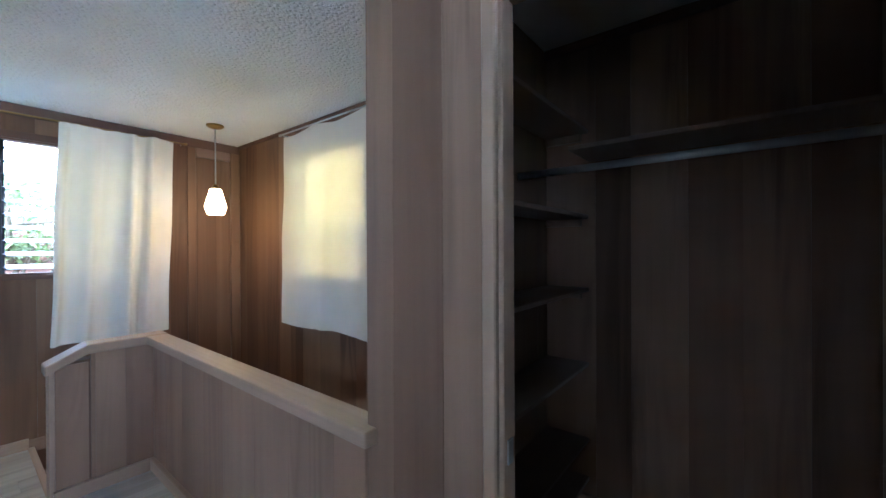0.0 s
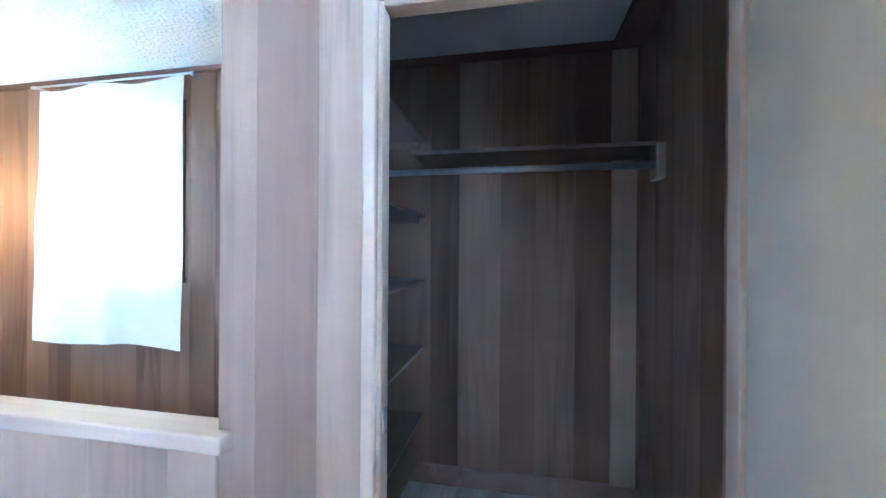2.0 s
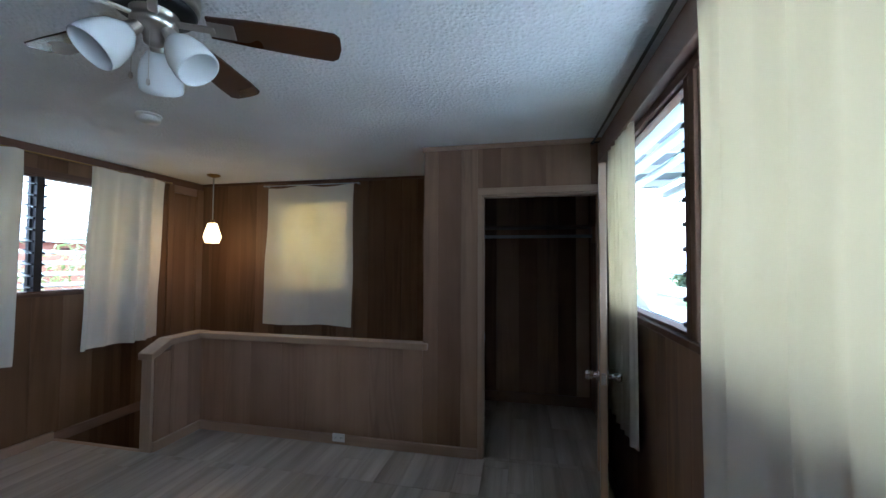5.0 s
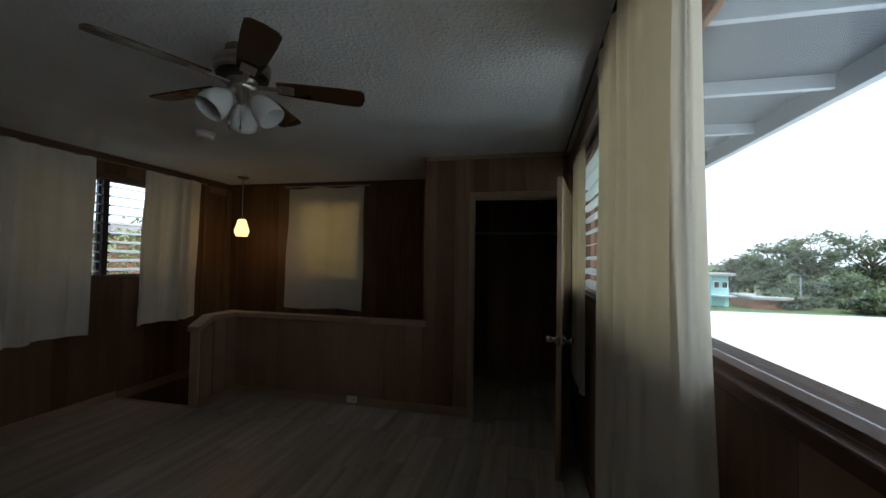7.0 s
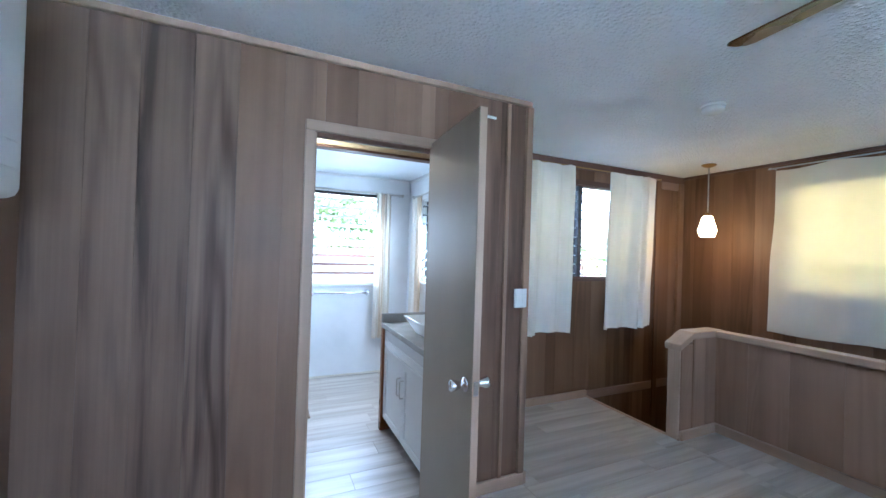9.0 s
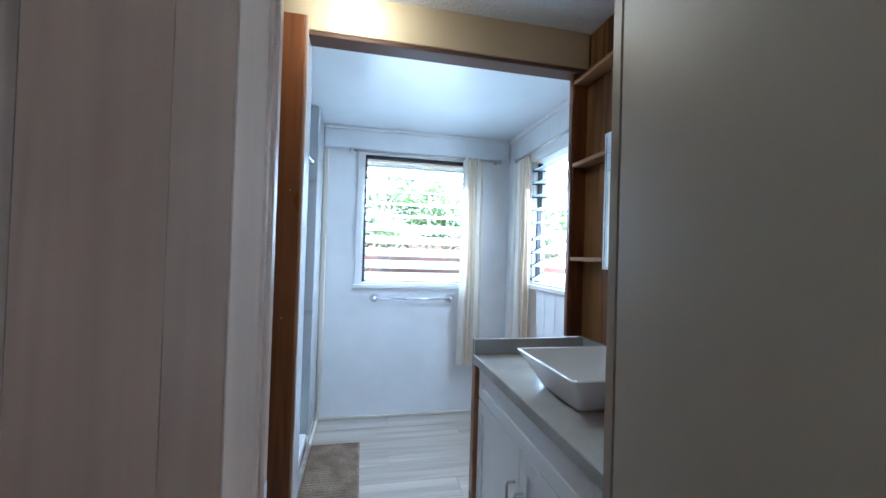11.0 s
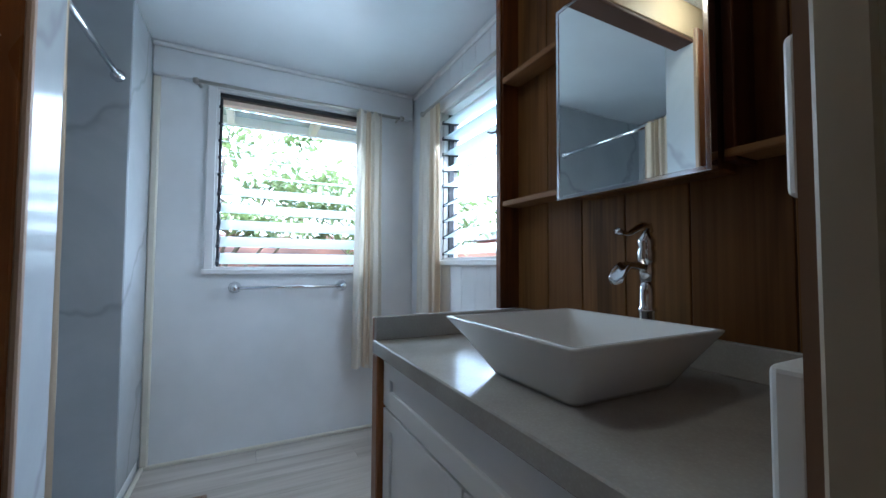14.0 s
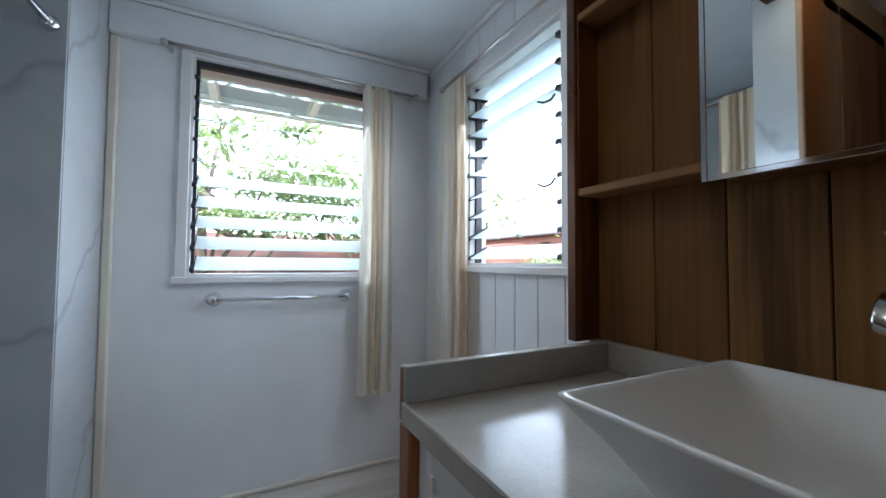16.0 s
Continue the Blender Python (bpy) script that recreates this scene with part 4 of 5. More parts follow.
# ---- bedroom things ----
fan = thing("ceiling_fan", (-1.212, -0.72, CEIL), "nickel ceiling fan with five walnut blades and unlit opal shades", "ceiling fan")
FX, FY = -1.211, -0.714
part("canopy", lathe(bmesh.new(), [(0.078, CEIL - 0.001), (0.08, CEIL - 0.024), (0.072, CEIL - 0.03), (0.066, CEIL - 0.036)], (FX, FY, 0), 32), NICKEL, fan, "", True)
part("motor_housing", lathe(bmesh.new(), [(0.066, 2.4), (0.086, 2.396), (0.103, 2.386), (0.106, 2.38), (0.119, 2.37), (0.125, 2.356), (0.125, 2.349), (0.119, 2.343), (0.119, 2.333), (0.123, 2.328), (0.121, 2.318), (0.105, 2.308)], (FX, FY, 0), 36), NICKEL, fan, "", True)
part("vent_ring", lathe(bmesh.new(), [(0.112, 2.313), (0.116, 2.305), (0.108, 2.29), (0.07, 2.286)], (FX, FY, 0), 36), BLACK, fan, "black ring below the motor", True)
part("switch_housing", lathe(bmesh.new(), [(0.055, 2.294), (0.066, 2.288), (0.066, 2.28), (0.06, 2.276), (0.06, 2.262), (0.064, 2.258), (0.064, 2.242), (0.05, 2.232), (0.03, 2.222), (0.026, 2.192), (0.014, 2.184), (0.0, 2.182)], (FX, FY, 0), 32), NICKEL, fan, "", True)
for k in range(5):
    ang = radians(29 + 72 * k)
    m = Matrix.Translation((FX, FY, 2.272)) @ Matrix.Rotation(ang, 4, "Z") @ Matrix.Rotation(radians(-12), 4, "X")
    bm = bmesh.new()
    out = [(0.15, -0.045), (0.27, -0.057), (0.45, -0.066), (0.545, -0.066), (0.565, -0.05), (0.572, 0.0), (0.565, 0.05), (0.545, 0.066), (0.45, 0.066), (0.27, 0.057), (0.15, 0.045)]
    lo = [bm.verts.new((x, y, -0.003)) for x, y in out]
    hi = [bm.verts.new((x, y, 0.003)) for x, y in out]
    bm.faces.new(lo)
    bm.faces.new(hi)
    for i in range(len(out)):
        bm.faces.new((lo[i], lo[(i + 1) % len(out)], hi[(i + 1) % len(out)], hi[i]))
    bmesh.ops.recalc_face_normals(bm, faces=bm.faces)
    bm.transform(m)
    blade = part("blade", bm, BLADE, fan, "dark walnut blade")
    bm = bmesh.new()
    cuboid(bm, 0.06, 0.17, -0.013, 0.013, -0.014, -0.004, 0.003)
    cuboid(bm, 0.15, 0.23, -0.032, 0.032, -0.009, -0.0035, 0.003)
    bm.transform(m)
    part("blade_iron", bm, NICKEL, blade, "nickel blade bracket")
for k in range(3):
    ang = radians(129 + 120 * k)
    m = Matrix.Translation((FX, FY, 2.225)) @ Matrix.Rotation(ang, 4, "Z") @ Matrix.Translation((0.048, 0, 0)) @ Matrix.Rotation(radians(-40), 4, "Y")
    bm = lathe(bmesh.new(), [(0.014, 0.03), (0.02, 0.0), (0.024, -0.025), (0.027, -0.04)], (0, 0, 0), 16)
    bm.transform(m)
    arm = part("lamp_holder", bm, NICKEL, fan, "", True)
    bm = lathe(bmesh.new(), [(0.026, -0.03), (0.036, -0.042), (0.052, -0.068), (0.062, -0.1), (0.066, -0.135), (0.065, -0.158), (0.062, -0.16), (0.06, -0.158), (0.061, -0.135), (0.057, -0.1), (0.047, -0.07), (0.03, -0.048), (0.0, -0.045)], (0, 0, 0), 24)
    bm.transform(m)
    part("shade", bm, OPAL, arm, "unlit opal glass shade", True)
for dx, dy, z in ((0.03, -0.04, 2.06), (-0.03, -0.045, 2.085)):
    bm = tube(bmesh.new(), [(FX + dx, FY + dy, 2.24), (FX + dx, FY + dy, z)], 0.0012, 6)
    lathe(bm, [(0.0, z), (0.005, z - 0.004), (0.006, z - 0.018), (0.0, z - 0.024)], (FX + dx, FY + dy, 0), 10)
    part("pull_chain", bm, NICKEL, fan)

smoke = thing("smoke_detector", (-2.405, 0.29, CEIL), "round white plastic smoke detector on the ceiling", "smoke detector")
part("base", lathe(bmesh.new(), [(0.07, CEIL), (0.071, CEIL - 0.012), (0.066, CEIL - 0.016)], (-2.405, 0.29, 0), 32), PLASTIC, smoke, "", True)
part("cover", lathe(bmesh.new(), [(0.064, CEIL - 0.014), (0.063, CEIL - 0.04), (0.052, CEIL - 0.052), (0.0, CEIL - 0.056)], (-2.405, 0.29, 0), 32), PLASTIC, smoke, "", True)

PX, PY = -3.36, 1.85
pendant = thing("pendant_lamp", (PX, PY, CEIL), "lit pendant lamp with a faceted opal shade on a brass canopy", "pendant lamp")
part("canopy", lathe(bmesh.new(), [(0.066, CEIL), (0.066, CEIL - 0.008), (0.05, CEIL - 0.02), (0.012, CEIL - 0.03), (0.0, CEIL - 0.032)], (PX, PY, 0), 28), BRASS, pendant, "round brass canopy", True)
part("cord", tube(bmesh.new(), [(PX, PY, CEIL - 0.02), (PX, PY, 1.93)], 0.006, 8), STEEL, pendant, "pale cord", True)
part("socket", lathe(bmesh.new(), [(0.0, 1.95), (0.02, 1.945), (0.024, 1.925), (0.024, 1.9)], (PX, PY, 0), 20), BRASS, pendant, "brass socket", True)
part("shade", lathe(bmesh.new(), [(0.0, 1.912), (0.043, 1.908), (0.048, 1.897), (0.087, 1.765), (0.085, 1.752), (0.066, 1.698), (0.0, 1.695)], (PX, PY, 0), 8), PENDANT_GLASS, pendant, "faceted glowing opal shade")
lamp = new("pendant_bulb", bpy.data.lights.new("pendant_bulb", "POINT"))
lamp.data.energy, lamp.data.color, lamp.data.shadow_soft_size = 0.75, (1.0, 0.55, 0.2), 0.09
lamp.location = (PX, PY, 1.655)

outlet = thing("wall_outlet", (-1.56, 1.275, 0.06), "white wall outlet set low in the half wall baseboard", "outlet")
part("plate", box(-1.615, -1.505, 1.268, 1.277, 0.024, 0.092, 0.003), PLASTIC, outlet)
for x in (-1.588, -1.532):
    part("socket", box(x - 0.017, x + 0.017, 1.265, 1.2685, 0.044, 0.074, 0.002), PLASTIC, outlet)
    for dx in (-0.006, 0.006):
        part("slot", box(x + dx - 0.0015, x + dx + 0.0015, 1.2643, 1.2655, 0.054, 0.066, 0), BLACK, outlet)
switch = thing("light_switch", (-2.91, -0.77, 1.185), "white double light switch on the wall corner", "light switch")
part("plate", box(-2.914, -2.9, -0.815, -0.725, 1.125, 1.243, 0.003), PLASTIC, switch)
for y in (-0.792, -0.748):
    part("toggle", box(-2.901, -2.895, y - 0.013, y + 0.013, 1.155, 1.213, 0.002), PLASTIC, switch)
hook = thing("door_stop_hook", (-2.31, -1.415, 2.0), "small white door hook at the top of the door", "hook")
part("hook", tube(bmesh.new(), [(-2.31, -1.418, 2.035), (-2.305, -1.39, 2.035), (-2.295, -1.365, 2.03)], 0.006, 8), PLASTIC, hook, "", True)

unit = thing("air_conditioner", (-2.45, -3.098, 1.62), "white wall unit with rounded lower corners", "air conditioner")
part("cover", box(-2.495, -1.9, -3.098, -2.9, 1.575, 2.25, 0.035, 4), PLASTIC, unit, "", True)
part("grille", box(-2.45, -1.95, -2.902, -2.894, 1.66, 1.74, 0.003), WHITE_TRIM, unit)

# closet fittings
shelves = thing("closet_shelves", (-0.69, 2.0, 0.2), "stack of plain wooden shelves along the closet side", "shelves")
for z in (0.2, 0.405, 0.805, 1.2, 1.585, 2.035):
    part("shelf", box(-0.797, -0.565, 1.415, 2.576, z - 0.02, z, 0.003), SHELFWOOD, shelves)
for z in (0.2, 0.405, 0.805, 1.2, 1.585, 2.035):
    part("cleat", box(-0.797, -0.6, 2.555, 2.577, z - 0.06, z - 0.021, 0.002), SHELFWOOD, shelves)
hang = thing("closet_shelf", (0.05, 2.42, 1.86), "long wooden hanging shelf across the closet", "shelf")
part("board", box(-0.56, 0.615, 2.26, 2.575, 1.86, 1.88, 0.003), SHELFWOOD, hang)
part("bracket", box(0.58, 0.618, 2.2, 2.3, 1.7, 1.858, 0.004), TRIM, hang, "pale wooden end block")
part("cleat", box(0.6, 0.618, 2.3, 2.575, 1.8, 1.858, 0.003), SHELFWOOD, hang)
bar = thing("hanging_rod", (0.0, 2.225, 1.765), "galvanised metal hanging rod under the closet shelf", "rod")
part("bar", tube(bmesh.new(), [(-0.79, 2.225, 1.763), (0.595, 2.225, 1.763)], 0.016, 16), STEEL, bar, "", True)

# ---- bathroom ----
# shower side
wall_shower_end = tagged(finish("wall_shower_end", box(-5.408, -4.988, -3.11, -2.2, 0, 2.309, 0), WHITE), "white block closing the end of the shower", "wall", "", "structure")
for bm, lab in ((box(-4.986, -4.978, -3.1, -2.192, 0.08, 2.3, 0.001), "veined white marble panel at the shower end"),
                (box(-5.408, -4.988, -2.2, -2.19, 0.08, 2.3, 0.001), "glossy white panel beside the shower"),
                (box(-4.98, -4.062, -3.11, -3.1, 0.08, 2.3, 0.001), "veined white marble panel at the shower back"),
                (box(-4.07, -4.061, -3.1, -2.13, 0.08, 2.3, 0.001), "veined white marble panel inside the shower"),
                (box(-4.11, -3.955, -2.139, -2.127, 0.0, 2.3, 0.002), "glossy white marble panel on the partition end")):
    tagged(finish("shower_panel", bm, MARBLE), lab, "wall panel", "", "structure")
tagged(finish("shower_upstand", box(-4.11, -4.07, -2.36, -2.139, 0.0, 2.3, 0.002), MARBLE), "white marble return beside the shower opening", "wall panel", "", "structure")
tray = thing("shower_tray", (-4.5, -2.6, 0), "low white shower tray with a raised kerb", "shower tray")
part("base", box(-4.976, -4.072, -3.098, -2.2, 0.0, 0.05, 0.006), CERAMIC, tray)
part("kerb", box(-4.976, -4.115, -2.3, -2.2, 0.0, 0.1, 0.012, 2), CERAMIC, tray)
srod = thing("shower_rod", (-4.5, -2.235, 1.92), "chrome shower curtain rod", "shower rod")
part("bar", tube(bmesh.new(), [(-4.11, -2.235, 1.925), (-4.976, -2.235, 1.925)], 0.0125, 14), CHROME, srod, "", True)
part("flange", lathe(bmesh.new(), [(0.0, -4.977), (0.026, -4.977), (0.027, -4.965), (0.017, -4.95), (0.0135, -4.94)], (0, -2.235, 1.925), 18, "x"), CHROME, srod, "", True)
curtain("shower_curtain", "y", -2.235, 1, -4.27, -4.122, 0.12, 1.93, 4, 0.035, "beige shower curtain gathered to one side", BATHCURTAIN, 21, 0.02, 0.025, group="")
for x0, x1, y0, y1 in ((-5.41, -5.392, -2.19, -0.65), (-5.41, -4.99, -2.19, -2.172), (-5.39, -4.03, -0.668, -0.65)):
    tagged(finish("baseboard", box(x0, x1, y0, y1, 0, 0.02, 0.004), CREAM), "thin cream bead along the bathroom floor", "baseboard", "", "structure")
trim("trim", box(-5.41, -5.385, -2.19, -2.155, 0.02, 2.13, 0.006), CREAM, "cream corner bead beside the shower")
trim("beam", box(-5.41, -5.365, -2.19, -0.67, 2.135, 2.29, 0.006), WHITE, "white boxed beam above the bathroom window")
trim("trim", box(-5.365, -5.345, -2.19, -0.65, 2.285, 2.309, 0.006), WHITE_TRIM, "white cove moulding under the bathroom ceiling")
trim("trim", box(-5.365, -4.03, -0.672, -0.65, 2.275, 2.309, 0.006), WHITE_TRIM, "white cove moulding under the bathroom ceiling")
trim("beam", box(-4.06, -3.96, -3.1, -0.81, 2.255, CEIL - 0.001, 0.004), TAN, "tan painted header beam across the bathroom")
trim("trim", box(-4.058, -3.962, -3.1, -0.81, 2.235, 2.254, 0.003), DARK_Y, "dark strip under the header beam")
clight = thing("ceiling_light", (-3.75, -1.93, CEIL), "small lit round ceiling lamp by the bathroom door", "ceiling light")
part("base", lathe(bmesh.new(), [(0.115, CEIL), (0.115, CEIL - 0.018)], (-3.75, -1.93, 0), 28), PLASTIC, clight, "", True)
part("diffuser", lathe(bmesh.new(), [(0.11, CEIL - 0.016), (0.106, CEIL - 0.05), (0.085, CEIL - 0.075), (0.045, CEIL - 0.088), (0.0, CEIL - 0.092)], (-3.75, -1.93, 0), 28), CEILING_LAMP, clight, "glowing diffuser", True)

bulb = new("ceiling_bulb", bpy.data.lights.new("ceiling_bulb", "POINT"))
bulb.data.energy, bulb.data.color, bulb.data.shadow_soft_size = 0.26, (1.0, 0.76, 0.48), 0.04
bulb.location = (-3.75, -1.93, CEIL - 0.16)

# partition with niche and paper holder
plank_later(wall_toilet, "x", -3.96, 1, [-3.1, -2.96, -2.73, -2.54, -2.345], 0, 2.31, [(-2.73, -2.55, 1.045, 1.28), (-2.54, -2.345, 1.042, 1.288), (-2.54, -2.345, 0.815, 0.838)], LIT_PARTITION)
part("plank", box(-3.972, -3.957, -2.537, -2.347, 1.044, 1.286, 0.002), WEATHERED, wall_toilet, "short weathered grey plank")
part("groove_board", box(-3.972, -3.968, -2.54, -2.345, 0.815, 0.838, 0), REDWOOD, wall_toilet)
part("end_post", box(-3.975, -3.945, -2.345, -2.14, 0, 2.31, 0.004), ENDBOARD, wall_toilet, "wide dark red stained end board")
part("edge_bead", box(-3.965, -3.945, -2.14, -2.125, 0, 2.31, 0.004), TRIM, wall_toilet, "pale edge bead")
for y, z in ((-2.191, 1.041), (-2.249, 1.278), (-2.175, 1.57), (-2.3, 1.57), (-2.3, 0.62)):
    part("nail_head", lathe(bmesh.new(), [(0.0, -3.946), (0.003, -3.946), (0.0028, -3.944), (0.0, -3.943)], (0, y, z), 8, "x"), TAN, wall_toilet, "small worn nail head")
niche = thing("niche_bottle", (-4.02, -2.69, 1.05), "green plastic bottle standing in the wall niche", "bottle")
part("bottle", lathe(bmesh.new(), [(0.0, 1.046), (0.026, 1.046), (0.028, 1.06), (0.028, 1.18), (0.014, 1.21), (0.013, 1.235), (0.0, 1.24)], (-4.012, -2.688, 0), 20), GREEN, niche, "", True)
nbox = thing("niche_box", (-4.02, -2.6, 1.05), "dark patterned box standing in the wall niche", "box")
part("carton", box(-4.05, -3.985, -2.65, -2.56, 1.046, 1.2, 0.002), BLACK, nbox)
part("label_bar", box(-3.9855, -3.983, -2.625, -2.612, 1.08, 1.18, 0), TAN, nbox)
part("label_bar", box(-3.9855, -3.983, -2.645, -2.58, 1.1, 1.106, 0), ALUMINIUM, nbox)
bowl = thing("niche_cloth", (-4.02, -2.59, 1.2), "small rolled white cloth lying on the box", "cloth")
part("roll", lathe(bmesh.new(), [(0.0, -2.64), (0.016, -2.637), (0.02, -2.62), (0.02, -2.585), (0.016, -2.565), (0.0, -2.562)], (-4.015, 0, 1.22), 16, "y"), SHEER, bowl, "", True)

holder = thing("paper_holder", (-3.93, -2.4, 0.71), "chrome toilet paper holder on the plank partition", "paper holder")
for y in (-2.45, -2.31):
    bm = box(-3.947, -3.938, y - 0.025, y + 0.025, 0.69, 0.745, 0.003)
    cuboid(bm, -3.94, -3.86, y - 0.009, y + 0.009, 0.7, 0.736, 0.004)
    part("post", bm, CHROME, holder)
part("roller", tube(bmesh.new(), [(-3.872, -2.45, 0.708), (-3.872, -2.31, 0.708)], 0.012, 12), CHROME, holder, "", True)
roll = thing("toilet_paper", (-3.872, -2.395, 0.712), "white toilet paper roll on the chrome holder", "toilet paper")
part("paper", lathe(bmesh.new(), [(0.016, -2.437), (0.036, -2.437), (0.038, -2.434), (0.038, -2.341), (0.036, -2.338), (0.016, -2.338), (0.016, -2.437)], (-3.872, 0, 0.702), 32, "y"), SHEER, roll, "", True)
part("loose_sheet", box(-3.8355, -3.833, -2.434, -2.341, 0.668, 0.702, 0.0005), SHEER, roll)

mat = thing("bath_mat", (-4.65, -2.0, 0), "brown bath mat lying on the laminate before the shower", "bath mat")
bm = box(-4.985, -4.36, -2.17, -1.85, 0.0, 0.014, 0.006, 2)
part("mat_base", bm, RUG, mat)
rib = bmesh.new()
for k in range(26):
    x = -4.97 + 0.0235 * k
    cuboid(rib, x, x + 0.013, -2.16, -1.86, 0.012, 0.019, 0.003)
part("ribs", rib, RUG, mat)

# plates on the bathroom side of the door wall
for nm, z, deep, lab in (("light_switch", 1.146, 0.012, "white light switch plate beside the bathroom door"), ("wall_outlet", 0.91, 0.026, "white outlet cover beside the vanity")):
    pl = thing(nm, (-2.9525, -1.33, z), lab, "switch" if deep < 0.03 else "outlet")
    part("plate", box(-2.9525 - deep, -2.9525, -1.366, -1.289, z, z + 0.118, 0.006, 3), PLASTIC, pl)
    part("rocker", box(-2.9575 - deep, -2.9525 - deep, -1.344, -1.311, z + 0.025, z + 0.09, 0.002), PLASTIC, pl)

# towel bar
tb = thing("towel_bar", (-5.34, -1.46, 0.957), "chrome towel bar under the bathroom window", "towel bar")
part("bar", tube(bmesh.new(), [(-5.345, -1.77, 0.957), (-5.345, -1.15, 0.957)], 0.0105, 12), CHROME, tb, "", True)
for y in (-1.77, -1.15):
    part("mount", lathe(bmesh.new(), [(0.0, -5.409), (0.034, -5.409), (0.034, -5.399), (0.022, -5.39), (0.017, -5.36), (0.021, -5.345), (0.015, -5.328), (0.0, -5.326)], (0, y, 0.957), 18, "x"), CHROME, tb, "", True)

# vanity wall and shelves
plank_later(wall_return, "y", -0.8, -1, [-3.99, -3.83, -3.68, -3.53, -3.36, -3.17], 0, CEIL, [], BATHWOOD)
plank_later(wall_return, "y", -0.8, -1, [-3.17, -2.962], 0, CEIL, [], FIGURED)
rack = thing("wall_shelf_unit", (-3.6, -0.84, 1.3), "oiled wooden shelf unit with open shelves around the mirror", "shelf unit")
part("side_panel", box(-4.02, -3.99, -0.88, -0.65, 0.938, CEIL - 0.002, 0.003), ENDBOARD, rack, "tall red-brown side panel")
part("inner_panel", box(-3.989, -3.984, -0.872, -0.801, 0.942, CEIL - 0.002, 0.001), ENDBOARD, rack)
for z in (1.33, 1.79, 2.2):
    part("shelf", box(-3.983, -3.655, -0.878, -0.801, z - 0.02, z, 0.003), BATHSHELF, rack)
part("shelf", box(-3.245, -2.963, -0.885, -0.801, 1.309, 1.325, 0.003), BATHSHELF, rack, "pale edged shelf with nail heads")
part("shelf", box(-3.245, -2.963, -0.885, -0.801, 1.77, 1.79, 0.003), BATHSHELF, rack)
part("upright", box(-3.247, -3.225, -0.88, -0.801, 1.3, CEIL - 0.002, 0.003), REDWOOD, rack)
cab = thing("mirror_cabinet", (-3.45, -0.85, 1.28), "mirrored wall cabinet with a thin bright frame", "mirror cabinet")
part("body", box(-3.65, -3.26, -0.895, -0.801, 1.29, 1.825, 0.002), BATHWOOD, cab)
part("mirror", box(-3.65, -3.258, -0.917, -0.911, 1.292, 1.825, 0), MIRROR, cab, "silvered mirror pane")
for b4 in ((-3.66, -3.65, 1.282, 1.835), (-3.258, -3.248, 1.282, 1.835), (-3.65, -3.258, 1.282, 1.292), (-3.65, -3.258, 1.825, 1.835)):
    part("frame", box(b4[0], b4[1], -0.919, -0.896, b4[2], b4[3], 0.001), CHROME, cab, "thin chrome frame")

# vanity
van = thing("vanity_cabinet", (-3.5, -1.05, 0), "white shaker vanity cabinet with steel handles and a wooden side", "vanity")
part("side_panel", box(-3.985, -3.935, -1.359, -0.805, 0.0, 0.829, 0.004), ENDBOARD, van, "red-brown wooden end panel")
part("side_panel", box(-3.984, -3.967, -1.36, -0.805, 0.8295, 0.937, 0.003), ENDBOARD, van, "red-brown strip beside the splash")
part("body", box(-3.932, -2.965, -1.32, -0.805, 0.1, 0.829, 0.002), VANITY, van)
part("toe_kick", box(-3.932, -2.965, -1.26, -1.24, 0.0, 0.099, 0.001), DARKMETAL, van, "dark recessed toe kick")


def shaker(name, x0, x1, z0, z1, parent):
    p = part(name, box(x0, x1, -1.332, -1.322, z0, z1, 0.001), VANITY, parent)
    w = 0.05
    for q in ((x0, x0 + w, z0, z1), (x1 - w, x1, z0, z1), (x0 + w, x1 - w, z0, z0 + w), (x0 + w, x1 - w, z1 - w, z1)):
        part("rail", box(q[0], q[1], -1.342, -1.3325, q[2], q[3], 0.0015), VANITY, p)
    return p


shaker("drawer_front", -3.925, -3.0, 0.69, 0.822, van)
for x0, x1, hx in ((-3.925, -3.465, -3.495), (-3.459, -3.0, -3.43)):
    d = shaker("door", x0, x1, 0.115, 0.682, van)
    bm = tube(bmesh.new(), [(hx, -1.343, 0.56), (hx, -1.368, 0.56), (hx, -1.372, 0.55), (hx, -1.372, 0.45), (hx, -1.368, 0.44), (hx, -1.343, 0.44)], 0.005, 10)
    part("handle", bm, NICKEL, d, "brushed bar handle", True)
top = thing("countertop", (-3.5, -1.08, 0.83), "grey speckled quartz countertop with a low backsplash", "countertop")
part("slab", box(-3.966, -2.965, -1.363, -0.801, 0.83, 0.871, 0.003), QUARTZ, top)
part("backsplash", box(-3.944, -2.965, -0.82, -0.801, 0.8712, 0.941, 0.002), QUARTZ, top)
part("side_splash", box(-3.966, -3.945, -1.36, -0.801, 0.8712, 0.941, 0.002), QUARTZ, top)

# vessel basin
basin = thing("vessel_sink", (-3.425, -1.11, 0.872), "white square ceramic vessel sink on the countertop", "sink")
bm = bmesh.new()


def ring_rect(bm, x0, x1, y0, y1, z, r, n=5):
    vs = []
    for cx, cy, a0 in ((x1 - r, y1 - r, 0), (x0 + r, y1 - r, 90), (x0 + r, y0 + r, 180), (x1 - r, y0 + r, 270)):
        for k in range(n):
            a = radians(a0 + 90 * k / (n - 1))
            vs.append(bm.verts.new((cx + r * math.cos(a), cy + r * math.sin(a), z)))
    return vs


